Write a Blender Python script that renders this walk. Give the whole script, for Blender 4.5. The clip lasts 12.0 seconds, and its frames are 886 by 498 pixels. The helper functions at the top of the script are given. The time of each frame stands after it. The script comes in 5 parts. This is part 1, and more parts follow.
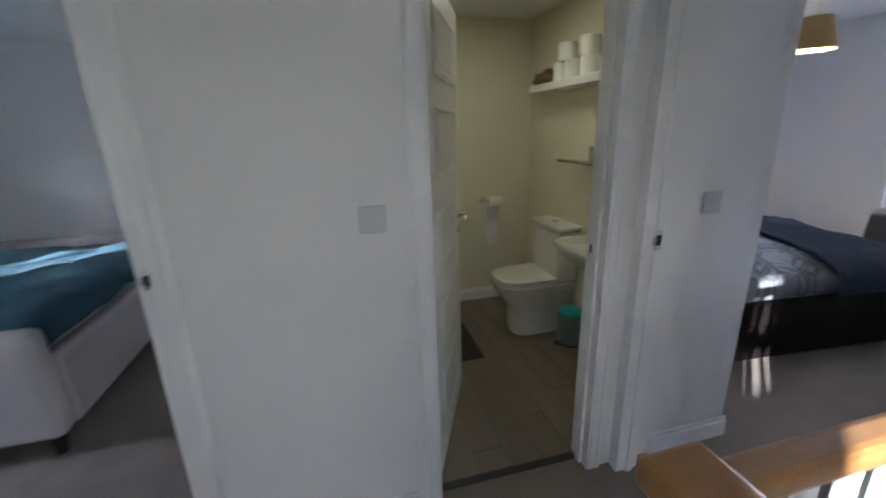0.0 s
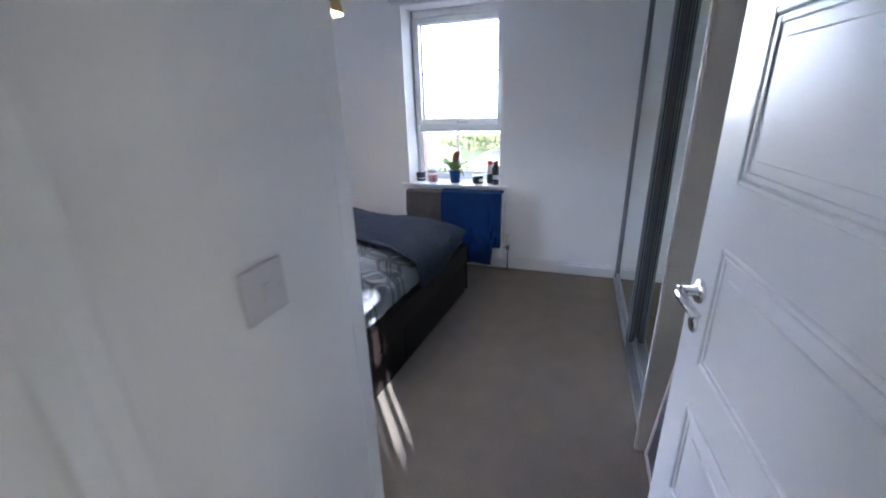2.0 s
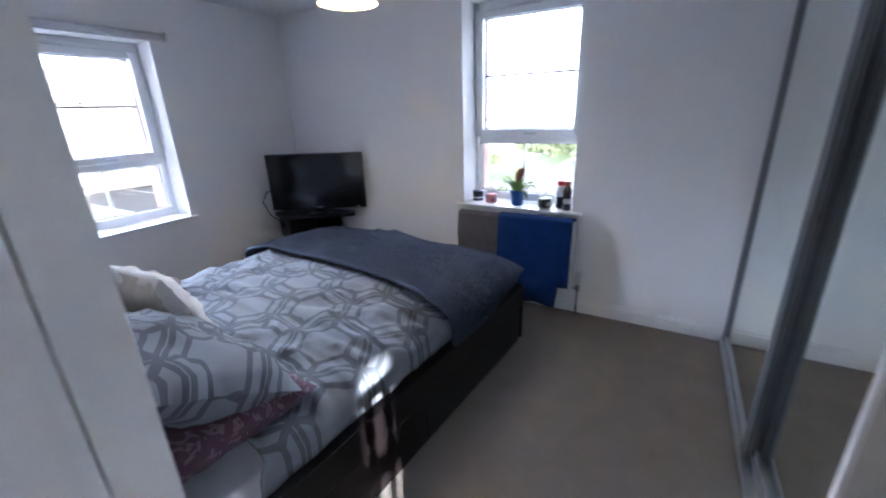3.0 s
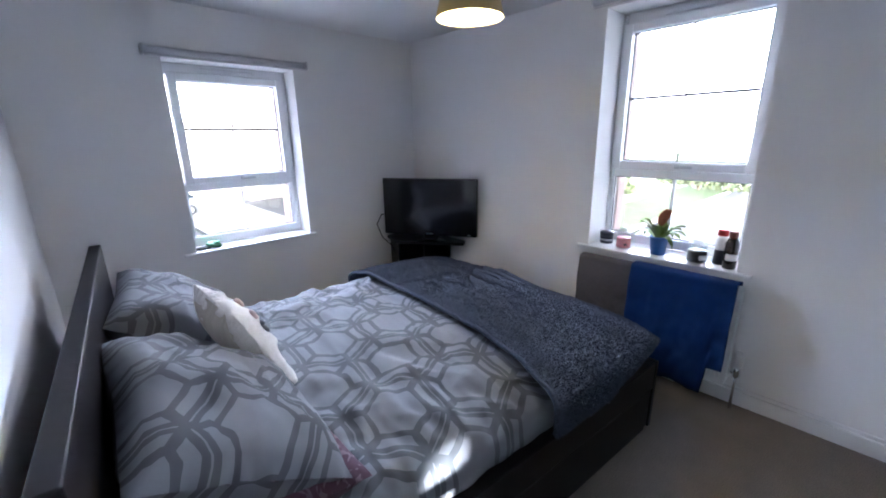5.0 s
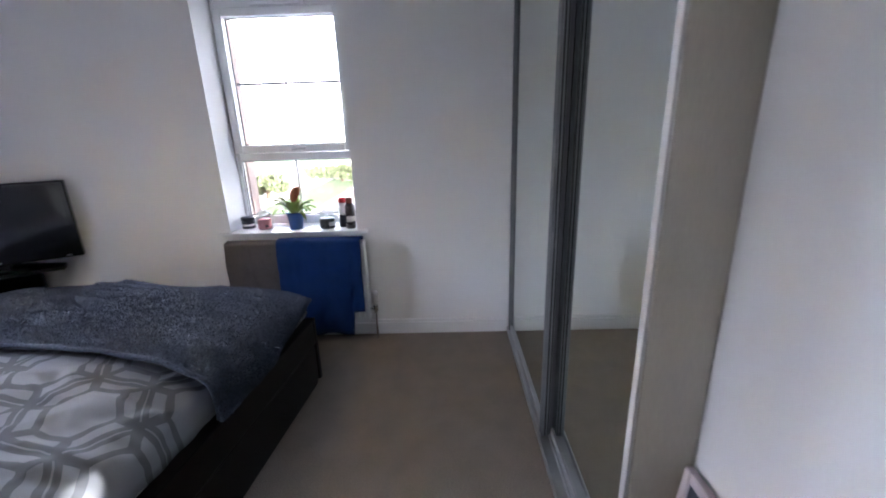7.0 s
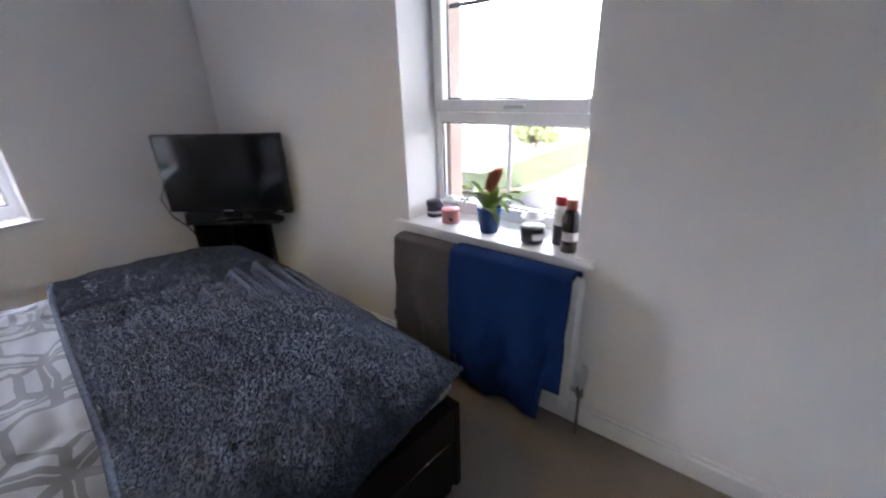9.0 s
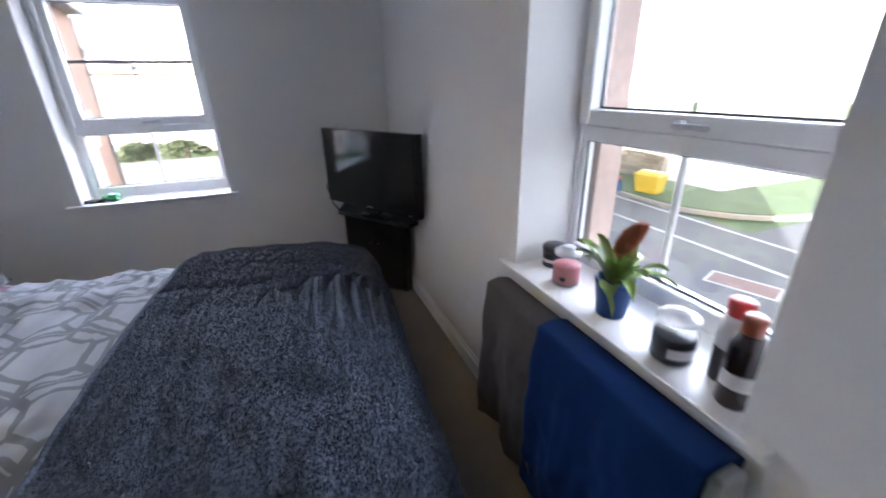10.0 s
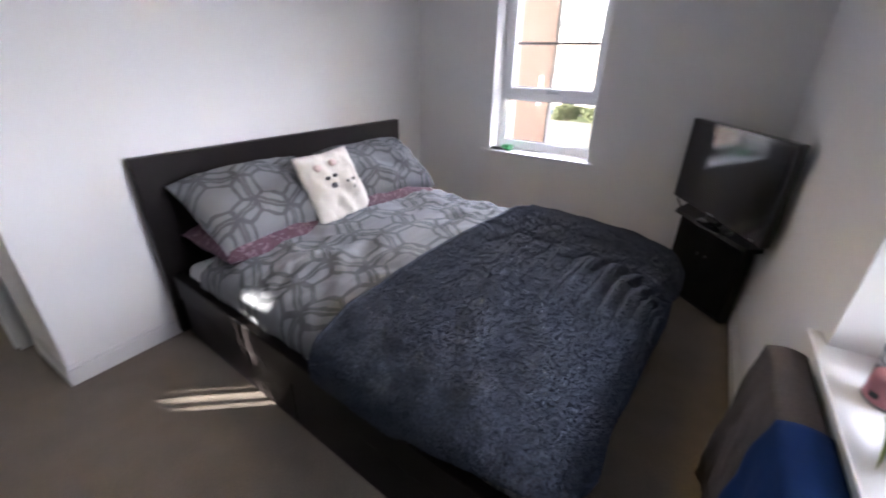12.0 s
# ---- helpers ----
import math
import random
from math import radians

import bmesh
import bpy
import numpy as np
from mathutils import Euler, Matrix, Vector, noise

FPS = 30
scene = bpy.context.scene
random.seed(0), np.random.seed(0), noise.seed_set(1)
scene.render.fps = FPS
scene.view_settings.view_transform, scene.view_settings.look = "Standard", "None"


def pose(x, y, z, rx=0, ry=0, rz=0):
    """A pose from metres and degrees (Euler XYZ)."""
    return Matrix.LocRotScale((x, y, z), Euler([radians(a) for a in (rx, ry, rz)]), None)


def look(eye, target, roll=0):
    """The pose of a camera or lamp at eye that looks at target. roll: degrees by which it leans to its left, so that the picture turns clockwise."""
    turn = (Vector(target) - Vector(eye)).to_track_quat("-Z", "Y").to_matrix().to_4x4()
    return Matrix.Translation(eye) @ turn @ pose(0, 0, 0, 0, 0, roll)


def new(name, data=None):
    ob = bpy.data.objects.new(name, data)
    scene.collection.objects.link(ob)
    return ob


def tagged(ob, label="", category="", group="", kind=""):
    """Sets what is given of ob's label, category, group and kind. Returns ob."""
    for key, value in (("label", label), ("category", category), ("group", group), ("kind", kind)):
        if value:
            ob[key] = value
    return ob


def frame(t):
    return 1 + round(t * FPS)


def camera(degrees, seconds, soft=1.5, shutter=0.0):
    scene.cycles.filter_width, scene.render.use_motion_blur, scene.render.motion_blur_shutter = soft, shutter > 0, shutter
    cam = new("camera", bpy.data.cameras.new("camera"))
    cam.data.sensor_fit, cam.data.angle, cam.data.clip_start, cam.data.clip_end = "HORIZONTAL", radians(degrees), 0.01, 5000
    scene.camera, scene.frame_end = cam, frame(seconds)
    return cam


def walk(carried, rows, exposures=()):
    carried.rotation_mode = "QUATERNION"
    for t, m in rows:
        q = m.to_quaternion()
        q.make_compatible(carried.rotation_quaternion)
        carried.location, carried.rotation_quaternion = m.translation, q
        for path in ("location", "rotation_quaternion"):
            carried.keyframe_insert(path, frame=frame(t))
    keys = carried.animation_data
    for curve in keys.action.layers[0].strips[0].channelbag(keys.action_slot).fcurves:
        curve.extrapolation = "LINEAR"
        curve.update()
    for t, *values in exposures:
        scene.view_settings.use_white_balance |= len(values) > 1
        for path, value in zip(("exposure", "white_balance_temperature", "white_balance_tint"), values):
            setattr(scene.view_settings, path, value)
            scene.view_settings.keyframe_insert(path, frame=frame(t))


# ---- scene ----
cam = camera(95.7, 12.0, soft=1.9, shutter=0.4)
PATH = [
    (0, (0.362, 0.639, 1.468), (0.84, 2.494, 0.893), -1.7),
    (0.3, (0.397, 0.819, 1.459), (1.144, 2.588, 0.898), -2.0),
    (0.5, (0.466, 0.941, 1.434), (1.388, 2.622, 0.865), -1.9),
    (1, (0.71, 1.21, 1.441), (1.993, 2.63, 0.859), -1.9),
    (1.5, (0.999, 1.388, 1.455), (2.625, 2.345, 0.792), -1.5),
    (2, (1.327, 1.427, 1.425), (3.103, 2.034, 0.736), -1.8),
    (2.5, (1.614, 1.434, 1.421), (3.384, 2.082, 0.751), -2.1),
    (3, (1.914, 1.477, 1.438), (3.549, 2.423, 0.78), -1.9),
    (5, (2.215, 1.632, 1.449), (3.522, 3.047, 0.91), -1.0),
    (5.5, (2.18, 1.576, 1.455), (3.809, 2.605, 0.918), -1.3),
    (6, (2.12, 1.499, 1.449), (3.986, 1.942, 0.881), -1.4),
    (6.5, (2.086, 1.43, 1.393), (4.006, 1.422, 0.832), -1.8),
    (8.5, (3.029, 1.546, 1.309), (4.73, 2.323, 0.598), -1.8),
    (9, (3.328, 1.584, 1.343), (4.772, 2.743, 0.586), -1.9),
    (9.5, (3.663, 1.574, 1.366), (4.723, 3.104, 0.634), -1.5),
    (10, (3.942, 1.703, 1.358), (4.608, 3.431, 0.603), -1.1),
    (10.5, (4.07, 1.829, 1.426), (4.236, 3.673, 0.67), -0.6),
    (11, (4.219, 1.751, 1.444), (3.91, 3.583, 0.702), -0.2),
    (11.5, (4.3, 1.692, 1.415), (3.663, 3.399, 0.59), 0.6),
    (12, (4.257, 1.58, 1.426), (3.303, 3.109, 0.558), 1.1),
]
walk(cam, [(t, look(eye, target, roll)) for t, eye, target, roll in PATH], [(0, 2.95, 5380, 12), (0.5, 3.45, 5480, 13), (1.5, 3.37, 5430, 12), (2.5, 3.27, 5280, 11), (3, 3.27, 5280, 11), (5.5, 3.27, 5480, 12), (9, 3.2, 6020, 13), (10.5, 2.87, 5600, 10), (11, 2.87, 5600, 11), (11.5, 2.92, 5800, 12), (12, 3.12, 6250, 14)])
# ---- world, sun, large lights ----
world = bpy.data.worlds.new("sky")
scene.world = world
world.use_nodes = True
wn = world.node_tree.nodes
sky = wn.new("ShaderNodeTexSky")
sky.sky_type, sky.sun_disc = "NISHITA", False
sky.sun_elevation, sky.sun_rotation = radians(13), radians(231)
sky.air_density, sky.dust_density = 1.0, 5.0
world.node_tree.links.new(sky.outputs[0], wn["Background"].inputs[0])
wn["Background"].inputs[1].default_value = 0.06


def lamp(name, kind, m, power, colour, **more):
    data = bpy.data.lights.new(name, kind)
    data.energy, data.color = power, colour
    for key, value in more.items():
        if key == "size":
            data.size = value
        if key == "size_y":
            data.shape, data.size_y = "RECTANGLE", value
        if key == "angle":
            data.angle = radians(value)
        if key == "soft":
            data.shadow_soft_size = value
    ob = new(name, data)
    ob.matrix_world = m
    return ob


lamp("sun", "SUN", look((-7.77, -6.29, 2.31), (0, 0, 0)), 5.0, (1.0, 0.93, 0.84), angle=0.5)
# area lamps standing in for skylight at each window, from outside and above it
lamp("sky_window_east", "AREA", look((9.6, 3.6, 2.95), (5.0, 2.7, 1.9)), 98, (0.84, 0.86, 1.0), size=6.0, size_y=2.2)
lamp("sky_window_north", "AREA", look((3.4, 9.6, 3.75), (3.2, 5.0, 2.0)), 248, (0.84, 0.86, 1.0), size=6.0, size_y=2.2)
# fill for the landing, through an opening added in an unseen wall
lamp("landing_fill", "AREA", look((0.7, -2.6, 2.6), (0.6, -1.3, 1.5)), 6, (0.94, 0.94, 1.0), size=2.0, size_y=1.5)
lamp("sky_window_back", "AREA", look((-4.6, 2.7, 2.5), (-3.1, 2.6, 1.4)), 48, (0.86, 0.89, 1.0), size=1.6, size_y=1.5)
lamp("bathroom_bulb", "AREA", look((1.25, 2.85, 2.19), (1.25, 2.85, 0)), 0.46, (1.0, 0.88, 0.55), size=0.3)
lamp("pendant_bulb", "POINT", pose(3.5, 2.845, 1.99), 0.96, (1.0, 0.72, 0.36), soft=0.035)
# ---- materials ----
def material(name, colour, rough=0.6, metal=0.0, vary=0.08, scale=6.0, grain=0.0, grain_scale=300.0, bump=0.0, sheen=0.0, coat=0.0, spec=0.5, stretch=(1, 1, 1), coords="Object"):
    """A Principled material with broad variation, fine grain and relief."""
    m = bpy.data.materials.new(name)
    m.use_nodes = True
    n, l = m.node_tree.nodes, m.node_tree.links
    b = n["Principled BSDF"]
    b.inputs["Roughness"].default_value, b.inputs["Metallic"].default_value = rough, metal
    b.inputs["Specular IOR Level"].default_value = spec
    if sheen:
        b.inputs["Sheen Weight"].default_value, b.inputs["Sheen Roughness"].default_value = sheen, 0.4
    if coat:
        b.inputs["Coat Weight"].default_value, b.inputs["Coat Roughness"].default_value = coat, 0.15
    tc, mp = n.new("ShaderNodeTexCoord"), n.new("ShaderNodeMapping")
    mp.inputs["Scale"].default_value = stretch
    l.new(tc.outputs[coords], mp.inputs[0])
    broad, fine = n.new("ShaderNodeTexNoise"), n.new("ShaderNodeTexNoise")
    broad.inputs["Scale"].default_value, broad.inputs["Detail"].default_value = scale, 4
    fine.inputs["Scale"].default_value, fine.inputs["Detail"].default_value = grain_scale, 3
    l.new(mp.outputs[0], broad.inputs["Vector"])
    l.new(mp.outputs[0], fine.inputs["Vector"])
    mix1, mix2 = n.new("ShaderNodeMix"), n.new("ShaderNodeMix")
    for mix in (mix1, mix2):
        mix.data_type = "RGBA"
    c = Vector(colour)
    mix1.inputs["A"].default_value = (*(c * (1 - vary)), 1)
    mix1.inputs["B"].default_value = (*[min(1, v) for v in c * (1 + vary)], 1)
    l.new(broad.outputs["Fac"], mix1.inputs["Factor"])
    mix2.blend_type = "OVERLAY"
    mix2.inputs["Factor"].default_value = grain
    l.new(mix1.outputs["Result"], mix2.inputs["A"])
    l.new(fine.outputs["Fac"], mix2.inputs["B"])
    l.new(mix2.outputs["Result"], b.inputs["Base Color"])
    if bump:
        bp = n.new("ShaderNodeBump")
        bp.inputs["Strength"].default_value, bp.inputs["Distance"].default_value = bump, 0.012 if bump >= 1.0 else 0.004
        l.new(fine.outputs["Fac"], bp.inputs["Height"])
        l.new(bp.outputs[0], b.inputs["Normal"])
    return m


def thin_glass(name, tint=(0.96, 0.97, 0.97), milk=0.1, body=0.8):
    """Thin blown glass: clear, with faint glossy reflections."""
    m = bpy.data.materials.new(name)
    m.use_nodes = True
    n, l = m.node_tree.nodes, m.node_tree.links
    clear, gloss, mix = n.new("ShaderNodeBsdfTransparent"), n.new("ShaderNodeBsdfPrincipled"), n.new("ShaderNodeMixShader")
    clear.inputs["Color"].default_value, gloss.inputs["Roughness"].default_value = (*tint, 1), 0.08
    gloss.inputs["Base Color"].default_value = (body, body, body, 1)
    mix.inputs[0].default_value = milk
    l.new(clear.outputs[0], mix.inputs[1])
    l.new(gloss.outputs[0], mix.inputs[2])
    l.new(mix.outputs[0], n["Material Output"].inputs["Surface"])
    return m


def glass_material(name, colour=(1, 1, 1), rough=0.0):
    m = bpy.data.materials.new(name)
    m.use_nodes = True
    b = m.node_tree.nodes["Principled BSDF"]
    b.inputs["Base Color"].default_value = (*colour, 1)
    b.inputs["Transmission Weight"].default_value, b.inputs["Roughness"].default_value, b.inputs["IOR"].default_value = 1.0, rough, 1.45
    return m


def lattice_material(name, pale, band, size=0.30):
    """Printed cotton: a honeycomb of broad grey bands, joined by narrow bars that meet in six-armed stars."""
    m = material(name, pale, 0.85, vary=0.05, scale=5, grain=0.15, grain_scale=700, bump=0.2, spec=0.2)
    n, l = m.node_tree.nodes, m.node_tree.links
    base = n["Principled BSDF"].inputs["Base Color"].links[0].from_socket
    tc = n.new("ShaderNodeTexCoord")

    def vec(op, a, b=None, out=0):
        k = n.new("ShaderNodeVectorMath")
        k.operation = op
        for i, v in enumerate((a, b)):
            if v is None:
                continue
            if isinstance(v, tuple):
                k.inputs[i].default_value = v
            else:
                l.new(v, k.inputs[i])
        return k.outputs["Value"] if op in ("LENGTH", "DOT_PRODUCT") else k.outputs[0]

    def num(op, a, b=0.0, c=None):
        k = n.new("ShaderNodeMath")
        k.operation = op
        for i, v in enumerate((a, b) if c is None else (a, b, c)):
            if isinstance(v, (int, float)):
                k.inputs[i].default_value = v
            else:
                l.new(v, k.inputs[i])
        return k.outputs[0]

    wob = n.new("ShaderNodeTexNoise")
    wob.inputs["Scale"].default_value = 7
    l.new(tc.outputs["Object"], wob.inputs["Vector"])
    p = vec("SCALE", vec("MULTIPLY", tc.outputs["Object"], (1, 1, 0)), None)
    p.node.inputs["Scale"].default_value = 1 / size
    w = vec("MULTIPLY", vec("SUBTRACT", wob.outputs["Color"], (0.5, 0.5, 0.5)), (0.13, 0.13, 0))
    p = vec("ADD", vec("ADD", p, w), (20, 20 * 1.7320508, 0))
    cell, half = (1, 1.7320508, 1), (0.5, 0.8660254, 0)
    a = vec("SUBTRACT", vec("MODULO", p, cell), half)
    b = vec("SUBTRACT", vec("MODULO", vec("ADD", p, half), cell), half)
    nearer = num("LESS_THAN", vec("LENGTH", a), vec("LENGTH", b))
    pick = n.new("ShaderNodeMix")
    pick.data_type = "VECTOR"
    l.new(nearer, pick.inputs["Factor"])
    l.new(b, pick.inputs[4])
    l.new(a, pick.inputs[5])
    q = vec("ABSOLUTE", pick.outputs[1])
    sep = n.new("ShaderNodeSeparateXYZ")
    l.new(q, sep.inputs[0])
    x, y = sep.outputs[0], sep.outputs[1]
    edge = num("MAXIMUM", x, num("ADD", num("MULTIPLY", x, 0.5), num("MULTIPLY", y, 0.8660254)))
    outer = num("MULTIPLY", num("GREATER_THAN", edge, 0.438), num("LESS_THAN", edge, 0.492))
    inner = num("MULTIPLY", num("GREATER_THAN", edge, 0.275), num("LESS_THAN", edge, 0.34))
    arms = num("LESS_THAN", num("MINIMUM", x, num("ABSOLUTE", num("SUBTRACT", num("MULTIPLY", x, 0.5), num("MULTIPLY", y, 0.8660254)))), 0.042)
    spokes = num("MULTIPLY", arms, num("GREATER_THAN", edge, 0.285))
    fac = num("MINIMUM", num("ADD", num("ADD", outer, inner), spokes), 1.0)
    mix = n.new("ShaderNodeMix")
    mix.data_type = "RGBA"
    mix.inputs["B"].default_value = (*band, 1)
    l.new(num("MULTIPLY", fac, 0.92), mix.inputs["Factor"])
    l.new(base, mix.inputs["A"])
    l.new(mix.outputs["Result"], n["Principled BSDF"].inputs["Base Color"])
    return m


def tint_pieces(m, amount=0.25):
    """Vary the pieces that share a material, each by its own random shade."""
    n, l = m.node_tree.nodes, m.node_tree.links
    base = n["Principled BSDF"].inputs["Base Color"].links[0].from_socket
    info, hsv, mr = n.new("ShaderNodeObjectInfo"), n.new("ShaderNodeHueSaturation"), n.new("ShaderNodeMapRange")
    mr.inputs["To Min"].default_value, mr.inputs["To Max"].default_value = 1 - amount, 1 + amount
    l.new(info.outputs["Random"], mr.inputs["Value"])
    l.new(mr.outputs[0], hsv.inputs["Value"])
    l.new(base, hsv.inputs["Color"])
    l.new(hsv.outputs[0], n["Principled BSDF"].inputs["Base Color"])
    return m


WALL = material("matt_white_emulsion", (0.80, 0.79, 0.78), 0.75, vary=0.025, scale=2.5, grain=0.04, grain_scale=160, bump=0.06)
BATHWALL = material("cream_emulsion", (0.74, 0.70, 0.55), 0.6, vary=0.03, scale=2.5, grain=0.04, grain_scale=160, bump=0.05)
CEIL = material("ceiling_paint", (0.80, 0.80, 0.80), 0.85, vary=0.02, scale=2, grain=0.04, grain_scale=120, bump=0.08)
GLOSS = material("white_gloss_paint", (0.80, 0.80, 0.80), 0.28, vary=0.02, scale=4, grain=0.03, grain_scale=200, bump=0.02)
UPVC = material("white_upvc", (0.82, 0.83, 0.84), 0.25, vary=0.015, scale=5)
CARPET = material("beige_carpet", (0.235, 0.203, 0.172), 0.95, vary=0.18, scale=7, grain=0.7, grain_scale=230, bump=0.9, spec=0.1)
VINYL = tint_pieces(material("grey_oak_plank", (0.195, 0.162, 0.122), 0.45, vary=0.24, scale=5, grain=0.4, grain_scale=60, bump=0.08, stretch=(9, 1, 1)), 0.09)
SEAM = material("plank_seam", (0.135, 0.112, 0.085), 0.8)
BEDWOOD = material("black_brown_veneer", (0.008, 0.0055, 0.0055), 0.45, spec=0.2, vary=0.25, scale=5, grain=0.4, grain_scale=50, bump=0.05, stretch=(1, 8, 8))
DUVET = lattice_material("geometric_print_cotton", (0.208, 0.217, 0.234), (0.098, 0.106, 0.115))
PILLOW = lattice_material("geometric_print_pillowcase", (0.188, 0.193, 0.206), (0.087, 0.092, 0.098), 0.27)
SHEET = material("plain_white_cotton", (0.66, 0.68, 0.70), 0.85, vary=0.05, scale=4, grain=0.1, grain_scale=600, bump=0.15)
def scroll_print(m, pale, scale):
    """Pale scrolling sprigs printed over a dark cotton."""
    n, l = m.node_tree.nodes, m.node_tree.links
    base = n["Principled BSDF"].inputs["Base Color"].links[0].from_socket
    tc, tex, cut, mix = n.new("ShaderNodeTexCoord"), n.new("ShaderNodeTexNoise"), n.new("ShaderNodeMapRange"), n.new("ShaderNodeMix")
    tex.inputs["Scale"].default_value, tex.inputs["Detail"].default_value, tex.inputs["Distortion"].default_value = scale, 1.0, 2.2
    cut.inputs["From Min"].default_value, cut.inputs["From Max"].default_value = 0.56, 0.60
    mix.data_type = "RGBA"
    mix.inputs["B"].default_value = (*pale, 1)
    l.new(tc.outputs["Object"], tex.inputs["Vector"])
    l.new(tex.outputs["Fac"], cut.inputs["Value"])
    l.new(cut.outputs[0], mix.inputs["Factor"])
    l.new(base, mix.inputs["A"])
    l.new(mix.outputs["Result"], n["Principled BSDF"].inputs["Base Color"])
    return m


FLORAL = scroll_print(material("plum_floral_cotton", (0.085, 0.040, 0.058), 0.85, vary=0.3, scale=14, grain=0.2, grain_scale=500, bump=0.15), (0.17, 0.115, 0.135), 17)
PLUSH = material("blue_grey_plush", (0.056, 0.066, 0.090), 0.95, vary=0.45, scale=7, grain=1.0, grain_scale=125, bump=0.8, spec=0.12)
def shade_islands(m, amount):
    """Vary each separate tuft of one mesh by its own random shade."""
    n, l = m.node_tree.nodes, m.node_tree.links
    base = n["Principled BSDF"].inputs["Base Color"].links[0].from_socket
    geo, hsv, mr = n.new("ShaderNodeNewGeometry"), n.new("ShaderNodeHueSaturation"), n.new("ShaderNodeMapRange")
    mr.inputs["To Min"].default_value, mr.inputs["To Max"].default_value = 1 - amount, 1 + amount
    l.new(geo.outputs["Random Per Island"], mr.inputs["Value"])
    l.new(mr.outputs[0], hsv.inputs["Value"])
    l.new(base, hsv.inputs["Color"])
    l.new(hsv.outputs[0], n["Principled BSDF"].inputs["Base Color"])
    return m


PILE = shade_islands(material("blue_grey_plush_pile", (0.072, 0.083, 0.112), 0.95, vary=0.4, scale=5, spec=0.05), 0.10)
CUSHION = material("cream_plush", (0.60, 0.57, 0.52), 0.95, vary=0.08, scale=18, grain=0.4, grain_scale=220, bump=0.8, sheen=0.3)
CUSHBACK = material("striped_taupe_fabric", (0.42, 0.38, 0.31), 0.9, vary=0.18, scale=30, grain=0.3, grain_scale=300, bump=0.4, stretch=(1, 0.05, 0.05))
DARKPATCH = material("charcoal_print", (0.05, 0.05, 0.06), 0.9, vary=0.1)
PINKPATCH = material("rose_print", (0.55, 0.42, 0.40), 0.9, vary=0.1)
CHROME = material("polished_chrome", (0.78, 0.78, 0.79), 0.08, 1.0, vary=0.01)
STEEL = material("brushed_aluminium", (0.55, 0.56, 0.58), 0.32, 1.0, vary=0.04, grain=0.1, grain_scale=200, stretch=(1, 1, 0.05))
ALUGREY = material("satin_silver_frame", (0.22, 0.228, 0.24), 0.4, 0.3, vary=0.04, grain=0.1, grain_scale=200, stretch=(1, 1, 0.05))
SHELFGLASS = glass_material("green_edge_glass", (0.72, 0.82, 0.78), 0.05)
DARKSTEEL = material("dark_channel", (0.03, 0.032, 0.036), 0.5, 0.3, vary=0.05)
MIRROR = material("mirror_silvering", (0.78, 0.83, 0.80), 0.015, 1.0, vary=0.005)
PANEL = material("cream_woodgrain_panel", (0.50, 0.46, 0.38), 0.55, vary=0.05, scale=4, grain=0.12, grain_scale=80, stretch=(6, 6, 0.7))
EDGING = material("pale_edging", (0.50, 0.475, 0.45), 0.6, vary=0.03)
TVBLACK = material("gloss_black_plastic", (0.008, 0.008, 0.009), 0.16, vary=0.05, coat=0.4)
SCREEN = material("lcd_screen", (0.006, 0.006, 0.008), 0.10, vary=0.02, coat=0.3)
STANDBLACK = material("black_ash_laminate", (0.010, 0.009, 0.010), 0.42, vary=0.2, grain=0.3, grain_scale=70, bump=0.04)
SMOKED = material("smoked_black_glass", (0.005, 0.005, 0.006), 0.12, vary=0.02)
GREYTOWEL = material("grey_brown_terry", (0.085, 0.076, 0.073), 0.95, vary=0.15, scale=9, grain=0.6, grain_scale=260, bump=0.8, spec=0.1)
BLUETOWEL = material("navy_cotton", (0.006, 0.024, 0.095), 0.9, vary=0.25, scale=7, grain=0.4, grain_scale=350, bump=0.4, spec=0.1)
RADIATOR = material("radiator_enamel", (0.80, 0.80, 0.79), 0.3, vary=0.015)
PLASTIC = material("white_plastic", (0.62, 0.61, 0.61), 0.35, vary=0.015)
CERAMIC = material("white_vitreous_china", (0.78, 0.77, 0.74), 0.12, vary=0.015, coat=0.5)
TEAL = material("teal_plastic", (0.02, 0.30, 0.27), 0.35, vary=0.06)
BINBODY = material("pale_teal_enamel", (0.20, 0.30, 0.29), 0.3, vary=0.05)
BLACKRUB = material("black_rubber", (0.02, 0.02, 0.02), 0.7)
MAT = material("brown_bath_mat", (0.045, 0.036, 0.032), 0.95, vary=0.2, scale=20, grain=0.6, grain_scale=200, bump=1.0)
PAPER = material("tissue_paper", (0.80, 0.79, 0.76), 0.9, vary=0.02, grain=0.1, grain_scale=300, bump=0.2)
BROWNCLOTH = material("folded_brown_cloth", (0.16, 0.11, 0.075), 0.95, vary=0.3, scale=16, grain=0.4, grain_scale=240, bump=0.5)
OAK = material("varnished_oak", (0.27, 0.135, 0.042), 0.36, vary=0.18, scale=4, grain=0.35, grain_scale=60, bump=0.05, stretch=(1, 10, 10), coat=0.2)
LEAF = tint_pieces(material("bromeliad_leaf", (0.20, 0.29, 0.065), 0.38, vary=0.3, scale=18, grain=0.2, grain_scale=90, bump=0.1), 0.3)
FLOWER = material("rust_bromeliad_bract", (0.30, 0.10, 0.05), 0.7, vary=0.35, scale=40)
BLUEPOT = material("blue_glazed_pot", (0.002, 0.045, 0.18), 0.4, vary=0.08, spec=0.25)
